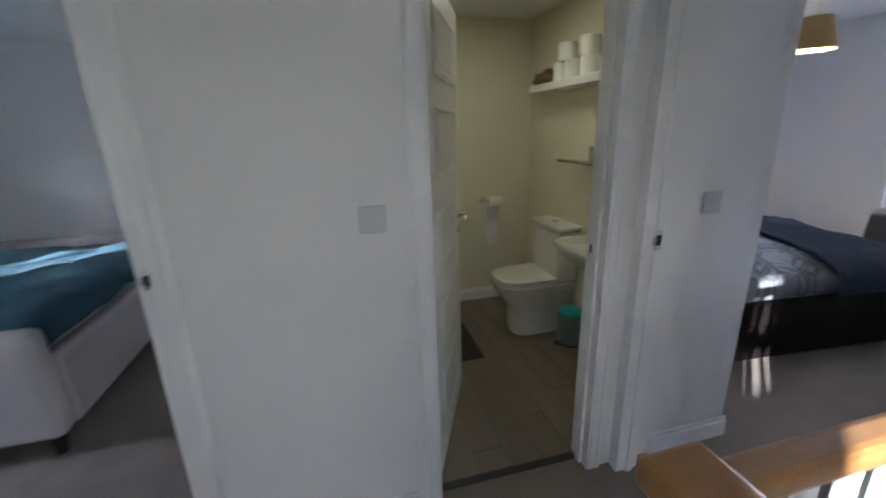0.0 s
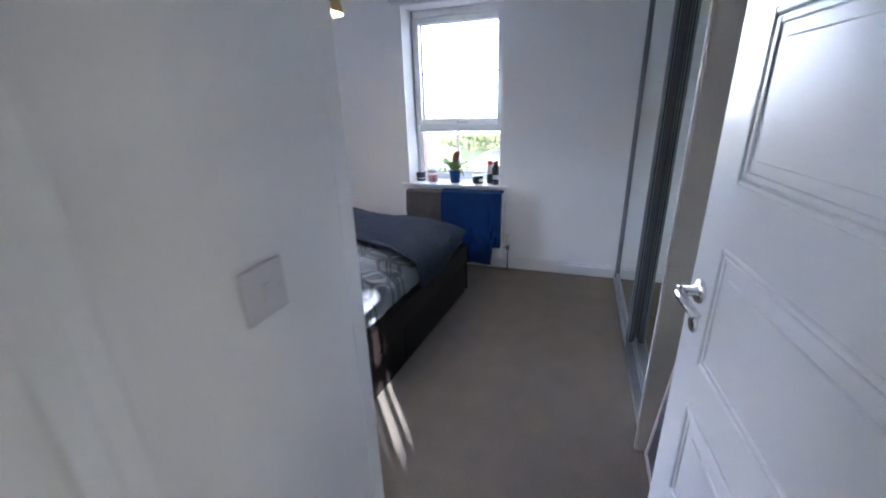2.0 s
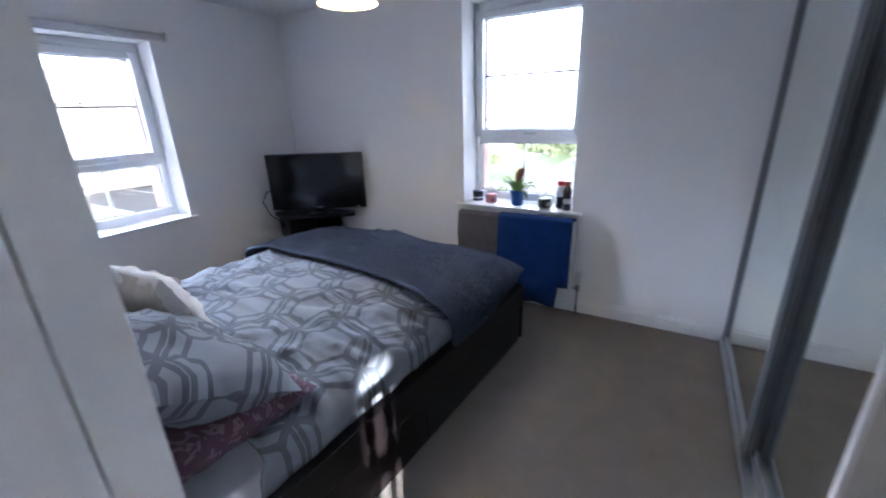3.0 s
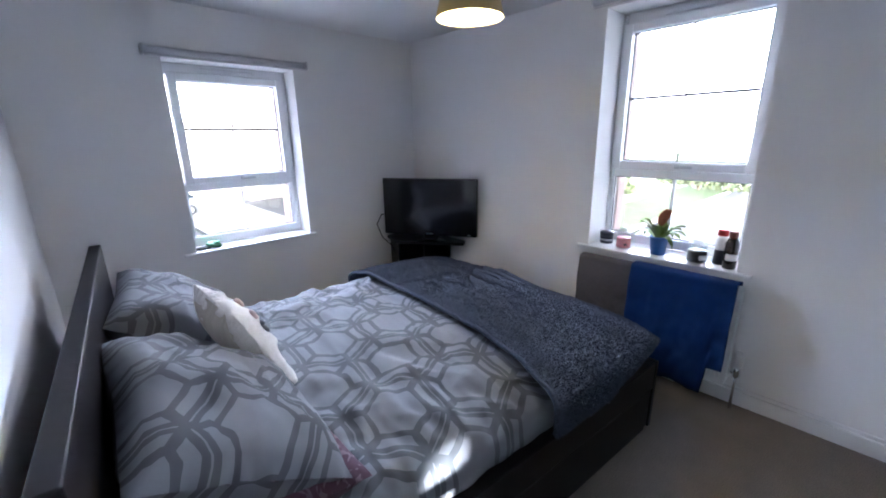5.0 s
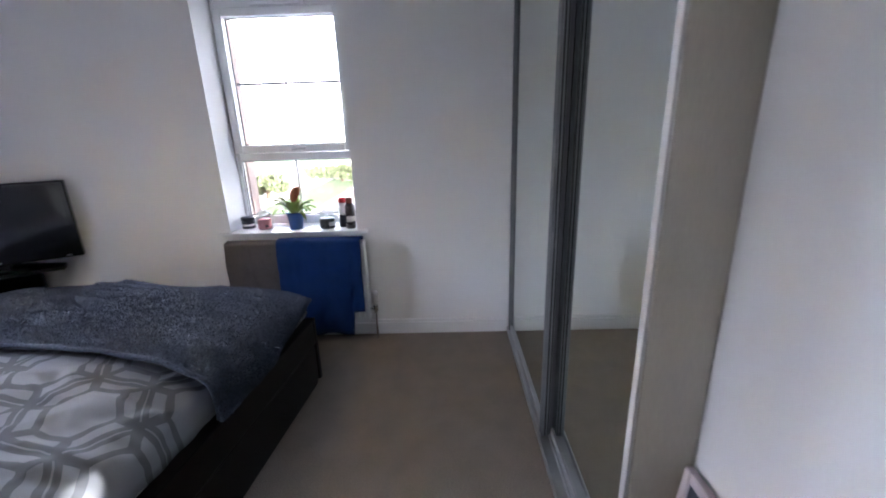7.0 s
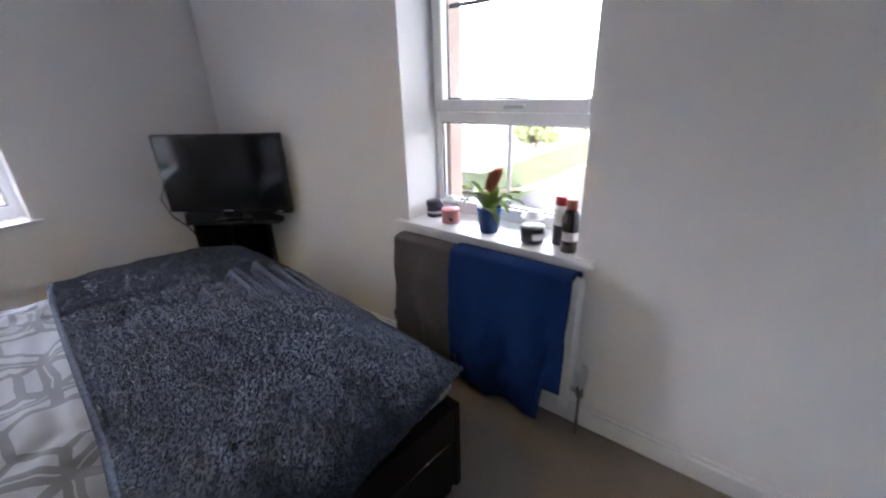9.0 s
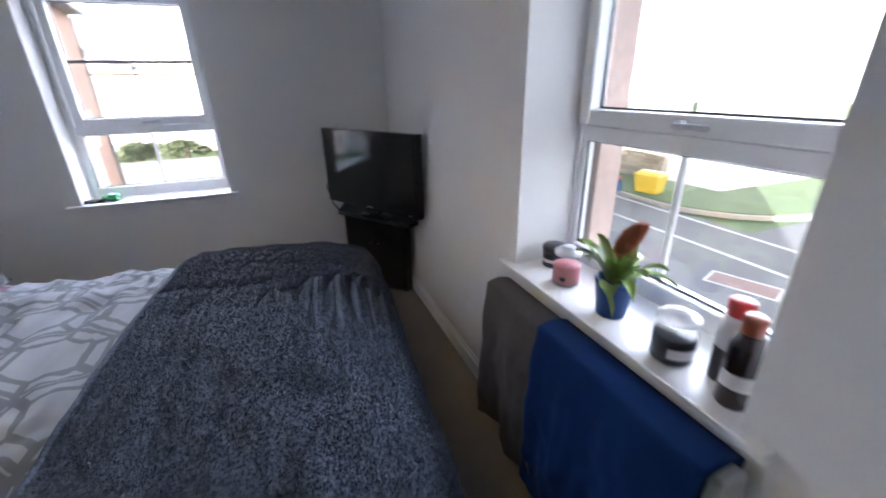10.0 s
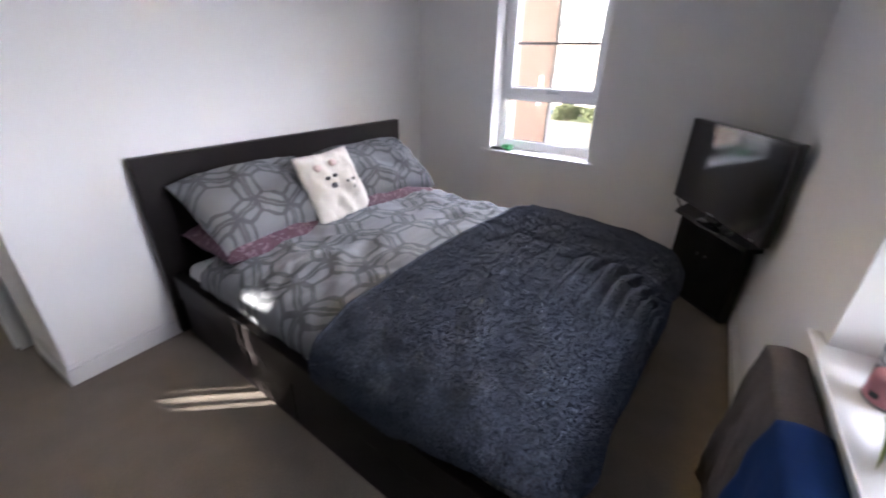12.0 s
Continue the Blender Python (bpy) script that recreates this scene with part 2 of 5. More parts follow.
SOIL = material("potting_soil", (0.025, 0.018, 0.012), 1.0, vary=0.4, grain=0.6, grain_scale=200, bump=1)
PINKWAX = material("pink_wax", (0.70, 0.27, 0.31), 0.5, vary=0.06)
DARKWAX = material("dark_wax", (0.02, 0.02, 0.028), 0.4, vary=0.1)
CLEAR = thin_glass("clear_jar_glass", milk=0.09, body=0.2)
FROSTED = thin_glass("lid_glass", (0.9, 0.91, 0.92), 0.55)
PANE = glass_material("window_glass")
LABELW = material("white_label", (0.75, 0.74, 0.72), 0.6)
NAVYCAN = material("dark_navy_tin", (0.015, 0.018, 0.035), 0.3, vary=0.1)
REDCAP = material("red_plastic", (0.45, 0.02, 0.02), 0.35)
RUSTCAP = material("rust_plastic", (0.22, 0.06, 0.035), 0.35)
AMBER = material("dark_amber_plastic", (0.02, 0.010, 0.008), 0.2, coat=0.5)
GREENPL = material("green_plastic", (0.02, 0.22, 0.06), 0.4)
SHADE = material("mustard_fabric_shade", (0.34, 0.24, 0.10), 0.85, vary=0.08, grain=0.2, grain_scale=400, bump=0.2)
SHADEIN = material("shade_lining", (0.85, 0.78, 0.58), 0.8, vary=0.02)
BLINDGREY = material("blind_cassette", (0.62, 0.62, 0.64), 0.5, vary=0.03)
BEDWHITE = material("white_faux_leather", (0.50, 0.475, 0.47), 0.4, vary=0.04, scale=7, grain=0.08, grain_scale=200, bump=0.1)
TEALBED = material("teal_blue_duvet", (0.04, 0.10, 0.145), 0.9, vary=0.25, scale=6, grain=0.3, grain_scale=300, bump=0.4)
PICTURE = material("dark_print", (0.035, 0.037, 0.05), 0.35, vary=0.5, scale=8)
PICFRAME = material("pale_pink_frame", (0.60, 0.50, 0.48), 0.45)
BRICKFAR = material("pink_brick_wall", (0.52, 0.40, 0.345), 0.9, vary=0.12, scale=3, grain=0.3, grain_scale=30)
# brick darkened evenly to keep the house's shaded wall from washing out
BRICKPINK = material("darkened_pink_brick", (0.20, 0.128, 0.10), 0.9, vary=0.12, scale=3, grain=0.3, grain_scale=30)
MORTAR = material("mortar", (0.36, 0.33, 0.30), 0.95, vary=0.1, scale=30)
RENDERW = material("pale_render", (0.62, 0.58, 0.53), 0.9, vary=0.06, scale=2)
ROOF = material("grey_tile_roof", (0.26, 0.24, 0.23), 0.8, vary=0.2, scale=6)
ASPHALT = material("asphalt", (0.11, 0.112, 0.118), 0.9, vary=0.15, scale=0.8, grain=0.4, grain_scale=40, bump=0.3)
PAVING = material("concrete_paving", (0.26, 0.25, 0.235), 0.9, vary=0.1, scale=1.5, grain=0.2, grain_scale=30)
# concrete paled so that its colour imitates brightly lit, washed-out ground
BRIGHTGROUND = material("bright_lit_concrete", (0.46, 0.445, 0.42), 0.9, vary=0.08, scale=0.5, grain=0.15, grain_scale=20)
KERB = material("pale_kerb", (0.42, 0.41, 0.39), 0.9, vary=0.1, scale=2)
LINE = material("road_paint", (0.46, 0.46, 0.45), 0.8, vary=0.06)
GRASS = material("mown_grass", (0.085, 0.125, 0.05), 0.95, vary=0.3, scale=1.2, grain=0.6, grain_scale=50, bump=0.8)
FOLIAGE = material("hedge_leaf", (0.10, 0.12, 0.06), 0.8, vary=0.4, scale=3, grain=0.5, grain_scale=20)
TRUNK = material("bark", (0.10, 0.075, 0.05), 0.9, vary=0.2, scale=8)
STONE = tint_pieces(material("dry_stone", (0.26, 0.24, 0.21), 0.95, vary=0.2, scale=10, grain=0.3, grain_scale=60, bump=0.5), 0.25)
YELLOW = material("yellow_grit_bin", (0.62, 0.46, 0.05), 0.5, vary=0.06)
CARSILVER = material("silver_car_paint", (0.45, 0.47, 0.50), 0.3, 0.6, vary=0.03, coat=0.6)
CARBLUE = material("blue_car_paint", (0.03, 0.09, 0.20), 0.3, 0.3, vary=0.03, coat=0.6)
BARGREY = material("grey_glazing_lead", (0.10, 0.10, 0.105), 0.5, vary=0.05)
REDROAD = material("red_road_surface", (0.20, 0.135, 0.125), 0.9, vary=0.15, scale=1.5, grain=0.3, grain_scale=40)
# the bright sky's reflection is put into the pane colour
HOUSEGLASS = material("sky_painted_glass", (0.42, 0.44, 0.46), 0.12, vary=0.1)
GAPGREY = material("grey_gap_filler", (0.09, 0.093, 0.10), 0.9, vary=0.1)
DARKGLASS = material("dark_car_glass", (0.02, 0.025, 0.03), 0.08, vary=0.02)
# ---- helpers for shapes ----
def part(name, bm, mat, parent=None, label="", smooth=False):
    me = bpy.data.meshes.new(name)
    if smooth:
        for f in bm.faces:
            f.smooth = True
    bm.to_mesh(me)
    bm.free()
    me.materials.append(mat)
    ob = new(name, me)
    if parent is not None:
        ob.parent = parent
    if label:
        ob["label"] = label
    return ob


def thing(name, label, category, m=None, group="", kind=""):
    ob = tagged(new(name), label, category, group, kind)
    if m is not None:
        ob.matrix_world = m
    return ob


def bm_box(x0, x1, y0, y1, z0, z1, bev=0.0, seg=2, bm=None):
    bm = bm or bmesh.new()
    size = (x1 - x0, y1 - y0, z1 - z0)
    m = Matrix.LocRotScale(((x0 + x1) / 2, (y0 + y1) / 2, (z0 + z1) / 2), None, size)
    made = bmesh.ops.create_cube(bm, size=1, matrix=m)
    if bev:
        edges = list({e for v in made["verts"] for e in v.link_edges})
        bmesh.ops.bevel(bm, geom=edges, offset=min(bev, min(size) * 0.45), segments=seg, profile=0.5, affect="EDGES")
    return bm


def bm_lathe(profile, n=24, bm=None, at=(0, 0, 0), squash=1.0):
    """Turn (radius, height) pairs round the z axis."""
    bm = bm or bmesh.new()
    rings = []
    for r, z in profile:
        rings.append([bm.verts.new((at[0] + r * math.cos(2 * math.pi * i / n), at[1] + squash * r * math.sin(2 * math.pi * i / n), at[2] + z)) for i in range(n)])
    for a, b in zip(rings, rings[1:]):
        for i in range(n):
            bm.faces.new((a[i], a[(i + 1) % n], b[(i + 1) % n], b[i]))
    for ring, flip in ((rings[0], True), (rings[-1], False)):
        bm.faces.new(ring[::-1] if flip else ring)
    bmesh.ops.recalc_face_normals(bm, faces=bm.faces)
    return bm


def bm_tube(points, r, n=10, bm=None):
    """A round bar through points; r may be a list."""
    bm = bm or bmesh.new()
    pts = [Vector(p) for p in points]
    rings = []
    for i, p in enumerate(pts):
        d = (pts[min(i + 1, len(pts) - 1)] - pts[max(i - 1, 0)]).normalized()
        q = d.to_track_quat("Z", "Y")
        rr = r[i] if isinstance(r, (list, tuple)) else r
        rings.append([bm.verts.new(p + q @ Vector((rr * math.cos(2 * math.pi * k / n), rr * math.sin(2 * math.pi * k / n), 0))) for k in range(n)])
    for a, b in zip(rings, rings[1:]):
        for k in range(n):
            bm.faces.new((a[k], a[(k + 1) % n], b[(k + 1) % n], b[k]))
    bm.faces.new(rings[0][::-1])
    bm.faces.new(rings[-1])
    bmesh.ops.recalc_face_normals(bm, faces=bm.faces)
    return bm


def bm_grid(nu, nv, fn, bm=None):
    bm = bm or bmesh.new()
    vs = [[bm.verts.new(fn(i / nu, j / nv)) for j in range(nv + 1)] for i in range(nu + 1)]
    for i in range(nu):
        for j in range(nv):
            bm.faces.new((vs[i][j], vs[i + 1][j], vs[i + 1][j + 1], vs[i][j + 1]))
    bmesh.ops.recalc_face_normals(bm, faces=bm.faces)
    return bm


def bm_stack(levels, bm=None):
    """Loft closed outlines, each a (z, points)."""
    bm = bm or bmesh.new()
    rings = [[bm.verts.new((x, y, z)) for x, y in pts] for z, pts in levels]
    k = len(rings[0])
    for a, b in zip(rings, rings[1:]):
        for i in range(k):
            bm.faces.new((a[i], a[(i + 1) % k], b[(i + 1) % k], b[i]))
    bm.faces.new(rings[0][::-1])
    bm.faces.new(rings[-1])
    bmesh.ops.recalc_face_normals(bm, faces=bm.faces)
    return bm


def solid(ob, thickness, offset=-1.0):
    mod = ob.modifiers.new("thickness", "SOLIDIFY")
    mod.thickness, mod.offset = thickness, offset
    return ob


def sgn(v, p):
    return math.copysign(abs(v) ** p, v)


def wavy(x, y, z, s, a):
    return a * noise.noise(Vector((x * s, y * s, z * s)))


def structure(name, bm, mat, label, category, parent=None):
    ob = part(name, bm, mat, parent)
    return tagged(ob, label, category, "", "structure")


def wall_x(name, y0, y1, x0, x1, z0, z1, holes, mat, label):
    """A wall along x with rectangular openings (x0, x1, z0, z1)."""
    bm, at = bmesh.new(), x0
    for a, b, c, d in sorted(holes):
        bm_box(at, a, y0, y1, z0, z1, bm=bm)
        if c > z0:
            bm_box(a, b, y0, y1, z0, c, bm=bm)
        if d < z1:
            bm_box(a, b, y0, y1, d, z1, bm=bm)
        at = b
    bm_box(at, x1, y0, y1, z0, z1, bm=bm)
    return structure(name, bm, mat, label, "wall")


def wall_y(name, x0, x1, y0, y1, z0, z1, holes, mat, label):
    ob = wall_x(name, -x1, -x0, y0, y1, z0, z1, holes, mat, label)
    ob.data.transform(Matrix.Rotation(radians(90), 4, "Z"))
    return ob


# ---- the plan ----
EX, NY, WX, HY, SY, TOP = 4.68, 4.68, 2.045, 1.87, 0.43, 2.25
GROUND = -2.75
A_Y0, A_Y1, A_Z0, A_Z1 = 2.045, 2.87, 0.735, 2.145
B_X0, B_X1, B_Z0, B_Z1 = 2.765, 3.575, 0.715, 1.935

wall_y("wall_east", EX, EX + 0.3, SY - 0.1, NY + 0.3, 0, TOP, [(A_Y0, A_Y1, A_Z0, A_Z1)], WALL, "smooth white painted bedroom wall with a window")
wall_x("wall_north", NY, NY + 0.3, WX - 0.11, EX, 0, TOP, [(B_X0, B_X1, B_Z0, B_Z1)], WALL, "smooth white painted bedroom wall with a window")
wall_y("wall_west", WX - 0.05, WX, HY, NY, 0, TOP, [], WALL, "smooth white painted wall behind the bed")
wall_y("wall_bathroom_east", WX - 0.11, WX - 0.052, HY + 0.112, 3.772, 0, TOP, [], BATHWALL, "cream painted bathroom wall")
wall_x("wall_hall", HY, HY + 0.06, -2.3, WX - 0.052, 0, TOP, [(-0.99, -0.18, 0, 2.03), (0.62, 1.325, 0, 2.03)], WALL, "white painted landing wall with two doorways")
wall_x("wall_bathroom_south", HY + 0.062, HY + 0.11, 0.452, WX - 0.052, 0, TOP, [(0.62, 1.325, 0, 2.03)], BATHWALL, "cream painted bathroom wall round the doorway")
wall_x("wall_bathroom_north", 3.775, 3.885, 0.55, WX - 0.052, 0, TOP, [], BATHWALL, "cream painted bathroom wall")
wall_y("wall_bathroom_west", 0.45, 0.55, HY + 0.112, 3.885, 0, TOP, [], BATHWALL, "cream painted bathroom wall")
wall_x("wall_south", SY - 0.1, SY, 2.822, EX, 0, TOP, [], WALL, "white painted wall behind the wardrobe")
wall_x("wall_south_pier", SY - 0.1, 0.972, 1.522, 2.82, 0, TOP, [], WALL, "white painted wall behind the open door")
wall_y("wall_bedroom_door", 1.42, 1.52, SY - 0.1, HY - 0.002, 0, TOP, [(1.06, 1.835, -0.01, 2.03)], WALL, "white painted wall round the bedroom doorway")
# unseen walls close the landing against the sun; two openings let light in
wall_x("wall_landing_south", -1.4, -1.3, -2.3, 1.52, -1.3, TOP, [(-1.86, -1.52, 1.2, 1.97), (0.1, 0.74, 1.1, 2.0)], WALL, "unseen white painted landing wall with a window and an added light opening")
wall_y("wall_landing_east", 1.42, 1.52, -1.3, SY - 0.102, -1.3, TOP, [], WALL, "white painted landing wall")
wall_y("wall_landing_west", -2.4, -2.3, -1.4, HY, 0, TOP, [], WALL, "white painted landing wall")
wall_y("wall_back_west", -3.4, -3.1, 1.77, 5.3, 0, TOP, [(2.25, 2.8, 0.85, 1.75)], WALL, "white painted back bedroom wall with a window")
wall_x("wall_back_north", 5.0, 5.3, -3.1, 0.4, 0, TOP, [], WALL, "white painted back bedroom wall")
wall_y("wall_back_east", 0.4, 0.448, HY + 0.062, 5.0, 0, TOP, [], WALL, "white painted back bedroom wall")
wall_x("wall_back_south", HY - 0.1, HY + 0.06, -3.1, -2.302, 0, TOP, [], WALL, "white painted back bedroom wall")
structure("ceiling", bm_box(-3.4, EX + 0.4, -1.4, 5.3, TOP + 0.002, TOP + 0.2), CEIL, "plain white painted ceiling", "ceiling")

fl = bm_box(1.425, EX, SY, HY, -0.2, 0)
bm_box(WX - 0.05, EX, HY, NY, -0.2, 0, bm=fl)
structure("floor", fl, CARPET, "beige short-pile bedroom carpet", "carpet")
fl = bm_box(-2.3, 0.8, -1.3, HY + 0.06, -0.2, 0)
bm_box(0.8, 1.424, 1.0, HY + 0.06, -0.2, 0, bm=fl)
bm_box(-3.1, 0.4, HY + 0.06, 5.0, -0.2, 0, bm=fl)
structure("floor_landing", fl, CARPET, "beige short-pile landing carpet", "carpet")
structure("floor_stairwell", bm_box(0.8, 1.42, -1.3, 1.0, -1.35, -1.2), CARPET, "beige carpet of the stair below", "carpet")
structure("wall_stairwell", bm_box(0.8, 1.42, 1.0, 1.004, -1.2, -0.2), WALL, "white painted stairwell wall", "wall")
structure("threshold_strip", bm_box(0.66, 1.29, HY + 0.062, HY + 0.1, 0.0, 0.005, 0.002), DARKSTEEL, "thin metal carpet strip in the bathroom doorway", "threshold")

# skirting boards
def skirting(name, x0, y0, x1, y1, side, mat=GLOSS):
    """side: the direction into the room."""
    bm = bmesh.new()
    t, h = 0.016, 0.105
    sx, sy = side
    for w, za, zb in ((t, 0.0, h - 0.022), (t * 0.55, h - 0.022, h)):
        bm_box(min(x0, x1, x0 + sx * w, x1 + sx * w), max(x0, x1, x0 + sx * w, x1 + sx * w), min(y0, y1, y0 + sy * w, y1 + sy * w), max(y0, y1, y0 + sy * w, y1 + sy * w), za, zb, 0.003, 1, bm)
    structure(name, bm, mat, "white painted skirting board", "skirting")


skirting("baseboard_east", EX, 1.08, EX, NY, (-1, 0))
skirting("baseboard_north", WX, NY, EX - 0.017, NY, (0, -1))
skirting("baseboard_west", WX, HY, WX, NY - 0.017, (1, 0))
skirting("baseboard_hall", 1.62, HY, WX + 0.016, HY, (0, -1))
skirting("baseboard_landing", -0.1, HY, 0.55, HY, (0, -1))
skirting("baseboard_bathroom", 0.56, 3.775, WX - 0.11, 3.775, (0, -1))
skirting("baseboard_bathroom_east", WX - 0.11, HY + 0.115, WX - 0.11, 3.757, (-1, 0))
skirting("baseboard_back", -3.1, 5.0, 0.4, 5.0, (0, -1))


def architrave(name, x0, x1, y, out, label, top=2.03, rot=None):
    """Moulded trim round an opening in a wall along x; out: -1 or 1."""
    bm = bmesh.new()
    w = 0.068
    for a, b in ((x0 - w, x0), (x1, x1 + w)):
        inner_left = a == x1
        for k, (u0, u1, d) in enumerate(((0, 1, 0.011), (0.14, 0.9, 0.014), (0.62, 0.88, 0.0165))):
            if inner_left:
                p, q = a + u0 * w, a + u1 * w
            else:
                p, q = b - u1 * w, b - u0 * w
            bm_box(p, q, min(y, y + out * d), max(y, y + out * d), 0, top + w * u1, 0.003, 1, bm)
    bm_box(x0, x1, min(y, y + out * 0.015), max(y, y + out * 0.015), top, top + w, 0.003, 1, bm)
    ob = structure(name, bm, GLOSS, label, "architrave")
    if rot:
        ob.data.transform(rot)
    return ob


def lining(name, x0, x1, y0, y1, label, top=2.03, rot=None):
    t = 0.022
    bm = bm_box(x0, x0 + t, y0, y1, 0, top - t, 0.002, 1)
    bm_box(x1 - t, x1, y0, y1, 0, top - t, 0.002, 1, bm)
    bm_box(x0, x1, y0, y1, top - t, top, 0.002, 1, bm)
    s0, s1 = y0 + (y1 - y0) * 0.3, y0 + (y1 - y0) * 0.58
    bm_box(x0 + t, x0 + t + 0.012, s0, s1, 0, top - t - 0.012, 0.002, 1, bm)
    bm_box(x1 - t - 0.012, x1 - t, s0, s1, 0, top - t - 0.012, 0.002, 1, bm)
    bm_box(x0 + t, x1 - t, s0, s1, top - t - 0.012, top - t, 0.002, 1, bm)
    ob = structure(name, bm, GLOSS, label, "door frame")
    if rot:
        ob.data.transform(rot)
    return ob


architrave("trim_bathroom_door", 0.645, 1.30, HY, -1, "white moulded trim round the bathroom doorway")
lining("door_frame_bathroom", 0.62, 1.325, HY - 0.004, HY + 0.116, "white painted bathroom door frame")
architrave("trim_back_door", -0.99, -0.18, HY, -1, "white moulded trim round the back bedroom doorway")
lining("door_frame_back", -0.99, -0.18, HY - 0.004, HY + 0.066, "white painted back bedroom door frame")
quarter = Matrix.Translation((1.47, 0, 0)) @ Matrix.Rotation(radians(90), 4, "Z")
lining("door_frame_bedroom", 1.06, 1.835, -0.054, 0.054, "white painted bedroom door frame", rot=quarter)
structure("trim_bedroom_door", bm_box(1.42, 1.52, 1.836, 1.869, 0, 2.03, 0.004), GLOSS, "white painted strip beside the bedroom door frame", "trim")


def strike_plate(x, y, z, rz, size=1.35):
    t = thing("strike_plate", "small chrome door strike plate on the frame", "strike plate", pose(x, y, z, 0, 0, rz) @ Matrix.Scale(size, 4))
    part("plate", bm_box(-0.012, 0.012, -0.002, 0.002, -0.03, 0.03, 0.0015, 1), CHROME, t)
    # raised black patch draws the darkness inside the latch hole
    part("latch_hole_patch", bm_box(-0.009, 0.007, -0.0035, -0.0021, -0.016, 0.016), BLACKRUB, t)
    part("lip", bm_box(-0.022, -0.012, -0.006, 0.001, -0.014, 0.014, 0.002, 1), CHROME, t)
    return t


strike_plate(1.471, 1.7982, 1.057, 0, 1.2)
strike_plate(-0.172, HY - 0.0115, 1.087, 0, 0.95)
strike_plate(1.3005, 1.93, 1.0, -90).location.x = 1.3015


def light_switch(x, z):
    t = thing("light_switch", "square white plastic rocker light switch on the wall", "light switch", pose(x, HY, z))
    part("plate", bm_box(-0.043, 0.043, -0.009, 0, -0.043, 0.043, 0.003, 2), PLASTIC, t)
    part("rocker", bm_box(-0.008, 0.008, -0.0125, -0.0091, -0.014, 0.014, 0.002, 1), PLASTIC, t)
    for s in (-1, 1):
        part("screw", bm_lathe([(0.003, 0), (0.003, 0.001)], 8, at=(s * 0.03, 0, 0)), PLASTIC, t).matrix_local = pose(0, -0.0091, 0, 90)
    return t


light_switch(1.763, 1.163)
light_switch(0.457, 1.205)


# ---- windows ----
def window_unit(name, m, w, z0, z1, upper, lower, bars_z, label, bar_x=0.0):
    """A uPVC window, in a frame where x runs across and y points outward. upper, lower: (x0, x1, z0, z1) of the glass."""
    t = tagged(new(name), label, "window", "", "structure")
    t.matrix_world = m
    x0, x1 = -w / 2, w / 2
    bm = bm_box(x0, min(upper[0], lower[0]) - 0.012, -0.03, 0.04, z0, z1, 0.004, 1)
    bm_box(max(upper[1], lower[1]) + 0.012, x1, -0.03, 0.04, z0, z1, 0.004, 1, bm)
    bm_box(x0 + 0.03, x1 - 0.03, -0.029, 0.04, upper[3] + 0.03, z1, 0.004, 1, bm)
    bm_box(x0 + 0.03, x1 - 0.03, -0.029, 0.04, z0, lower[2], 0.004, 1, bm)
    bm_box(x0 + 0.03, x1 - 0.03, -0.029, 0.04, lower[3], lower[3] + 0.05, 0.004, 1, bm)
    bm_box(x0 + 0.02, lower[0], -0.02, 0.036, lower[2] - 0.01, lower[3] + 0.01, 0.004, 1, bm)
    bm_box(lower[1], x1 - 0.02, -0.02, 0.036, lower[2] - 0.01, lower[3] + 0.01, 0.004, 1, bm)
    part("window_frame", bm, UPVC, t)
    a, b, c, d = upper
    e = 0.05
    bm = bm_box(a - e, a, -0.05, 0.02, c - e, d + e, 0.006, 2)
    bm_box(b, b + e, -0.05, 0.02, c - e, d + e, 0.006, 2, bm)
    bm_box(a, b, -0.049, 0.02, c - e, c, 0.006, 2, bm)
    bm_box(a, b, -0.049, 0.02, d, d + e, 0.006, 2, bm)
    sash = part("sash", bm, UPVC, t, "opening white sash")
    bm = bm_box(-0.014, 0.014, -0.064, -0.05, c - 0.038, c - 0.012, 0.004, 1)
    bm_box(-0.012, 0.085, -0.078, -0.062, c - 0.034, c - 0.018, 0.006, 2, bm)
    part("handle", bm, STEEL, sash, "silver window handle")
    for (p, q, r, s), kind in ((upper, 0), (lower, 1)):
        pane = part("pane", bm_box(p - 0.004, q + 0.004, 0.0, 0.02, r - 0.004, s + 0.004), PANE, t)
        pane.visible_shadow = False
        gasket = bm_box(p - 0.001, p + 0.006, -0.004, -0.001, r, s)
        bm_box(q - 0.006, q + 0.001, -0.004, -0.001, r, s, bm=gasket)
        bm_box(p, q, -0.004, -0.001, r - 0.001, r + 0.006, bm=gasket)
        bm_box(p, q, -0.004, -0.001, s - 0.006, s + 0.001, bm=gasket)
        part("gasket", gasket, DARKSTEEL, t, "dark rubber seal")
        half = 0.009 if kind else 0.005
        part("glazing_bar", bm_box(bar_x - half, bar_x + half, 0.021, 0.034 if kind else 0.027, r, s, 0.002, 1), UPVC if kind else BARGREY, t)
    part("glazing_bar", bm_box(a, b, 0.0205, 0.0265, bars_z - 0.009, bars_z + 0.009, 0.002, 1), BARGREY, t, "thin grey glazing bar")
    vent = bm_box(-0.17, 0.17, -0.046, -0.029, z1 - 0.052, z1 - 0.022, 0.006, 2)
    bm_box(-0.15, 0.15, -0.05, -0.0455, z1 - 0.04, z1 - 0.034, 0.001, 1, vent)
    part("trickle_vent", vent, UPVC, t, "slim white trickle vent")
    return t


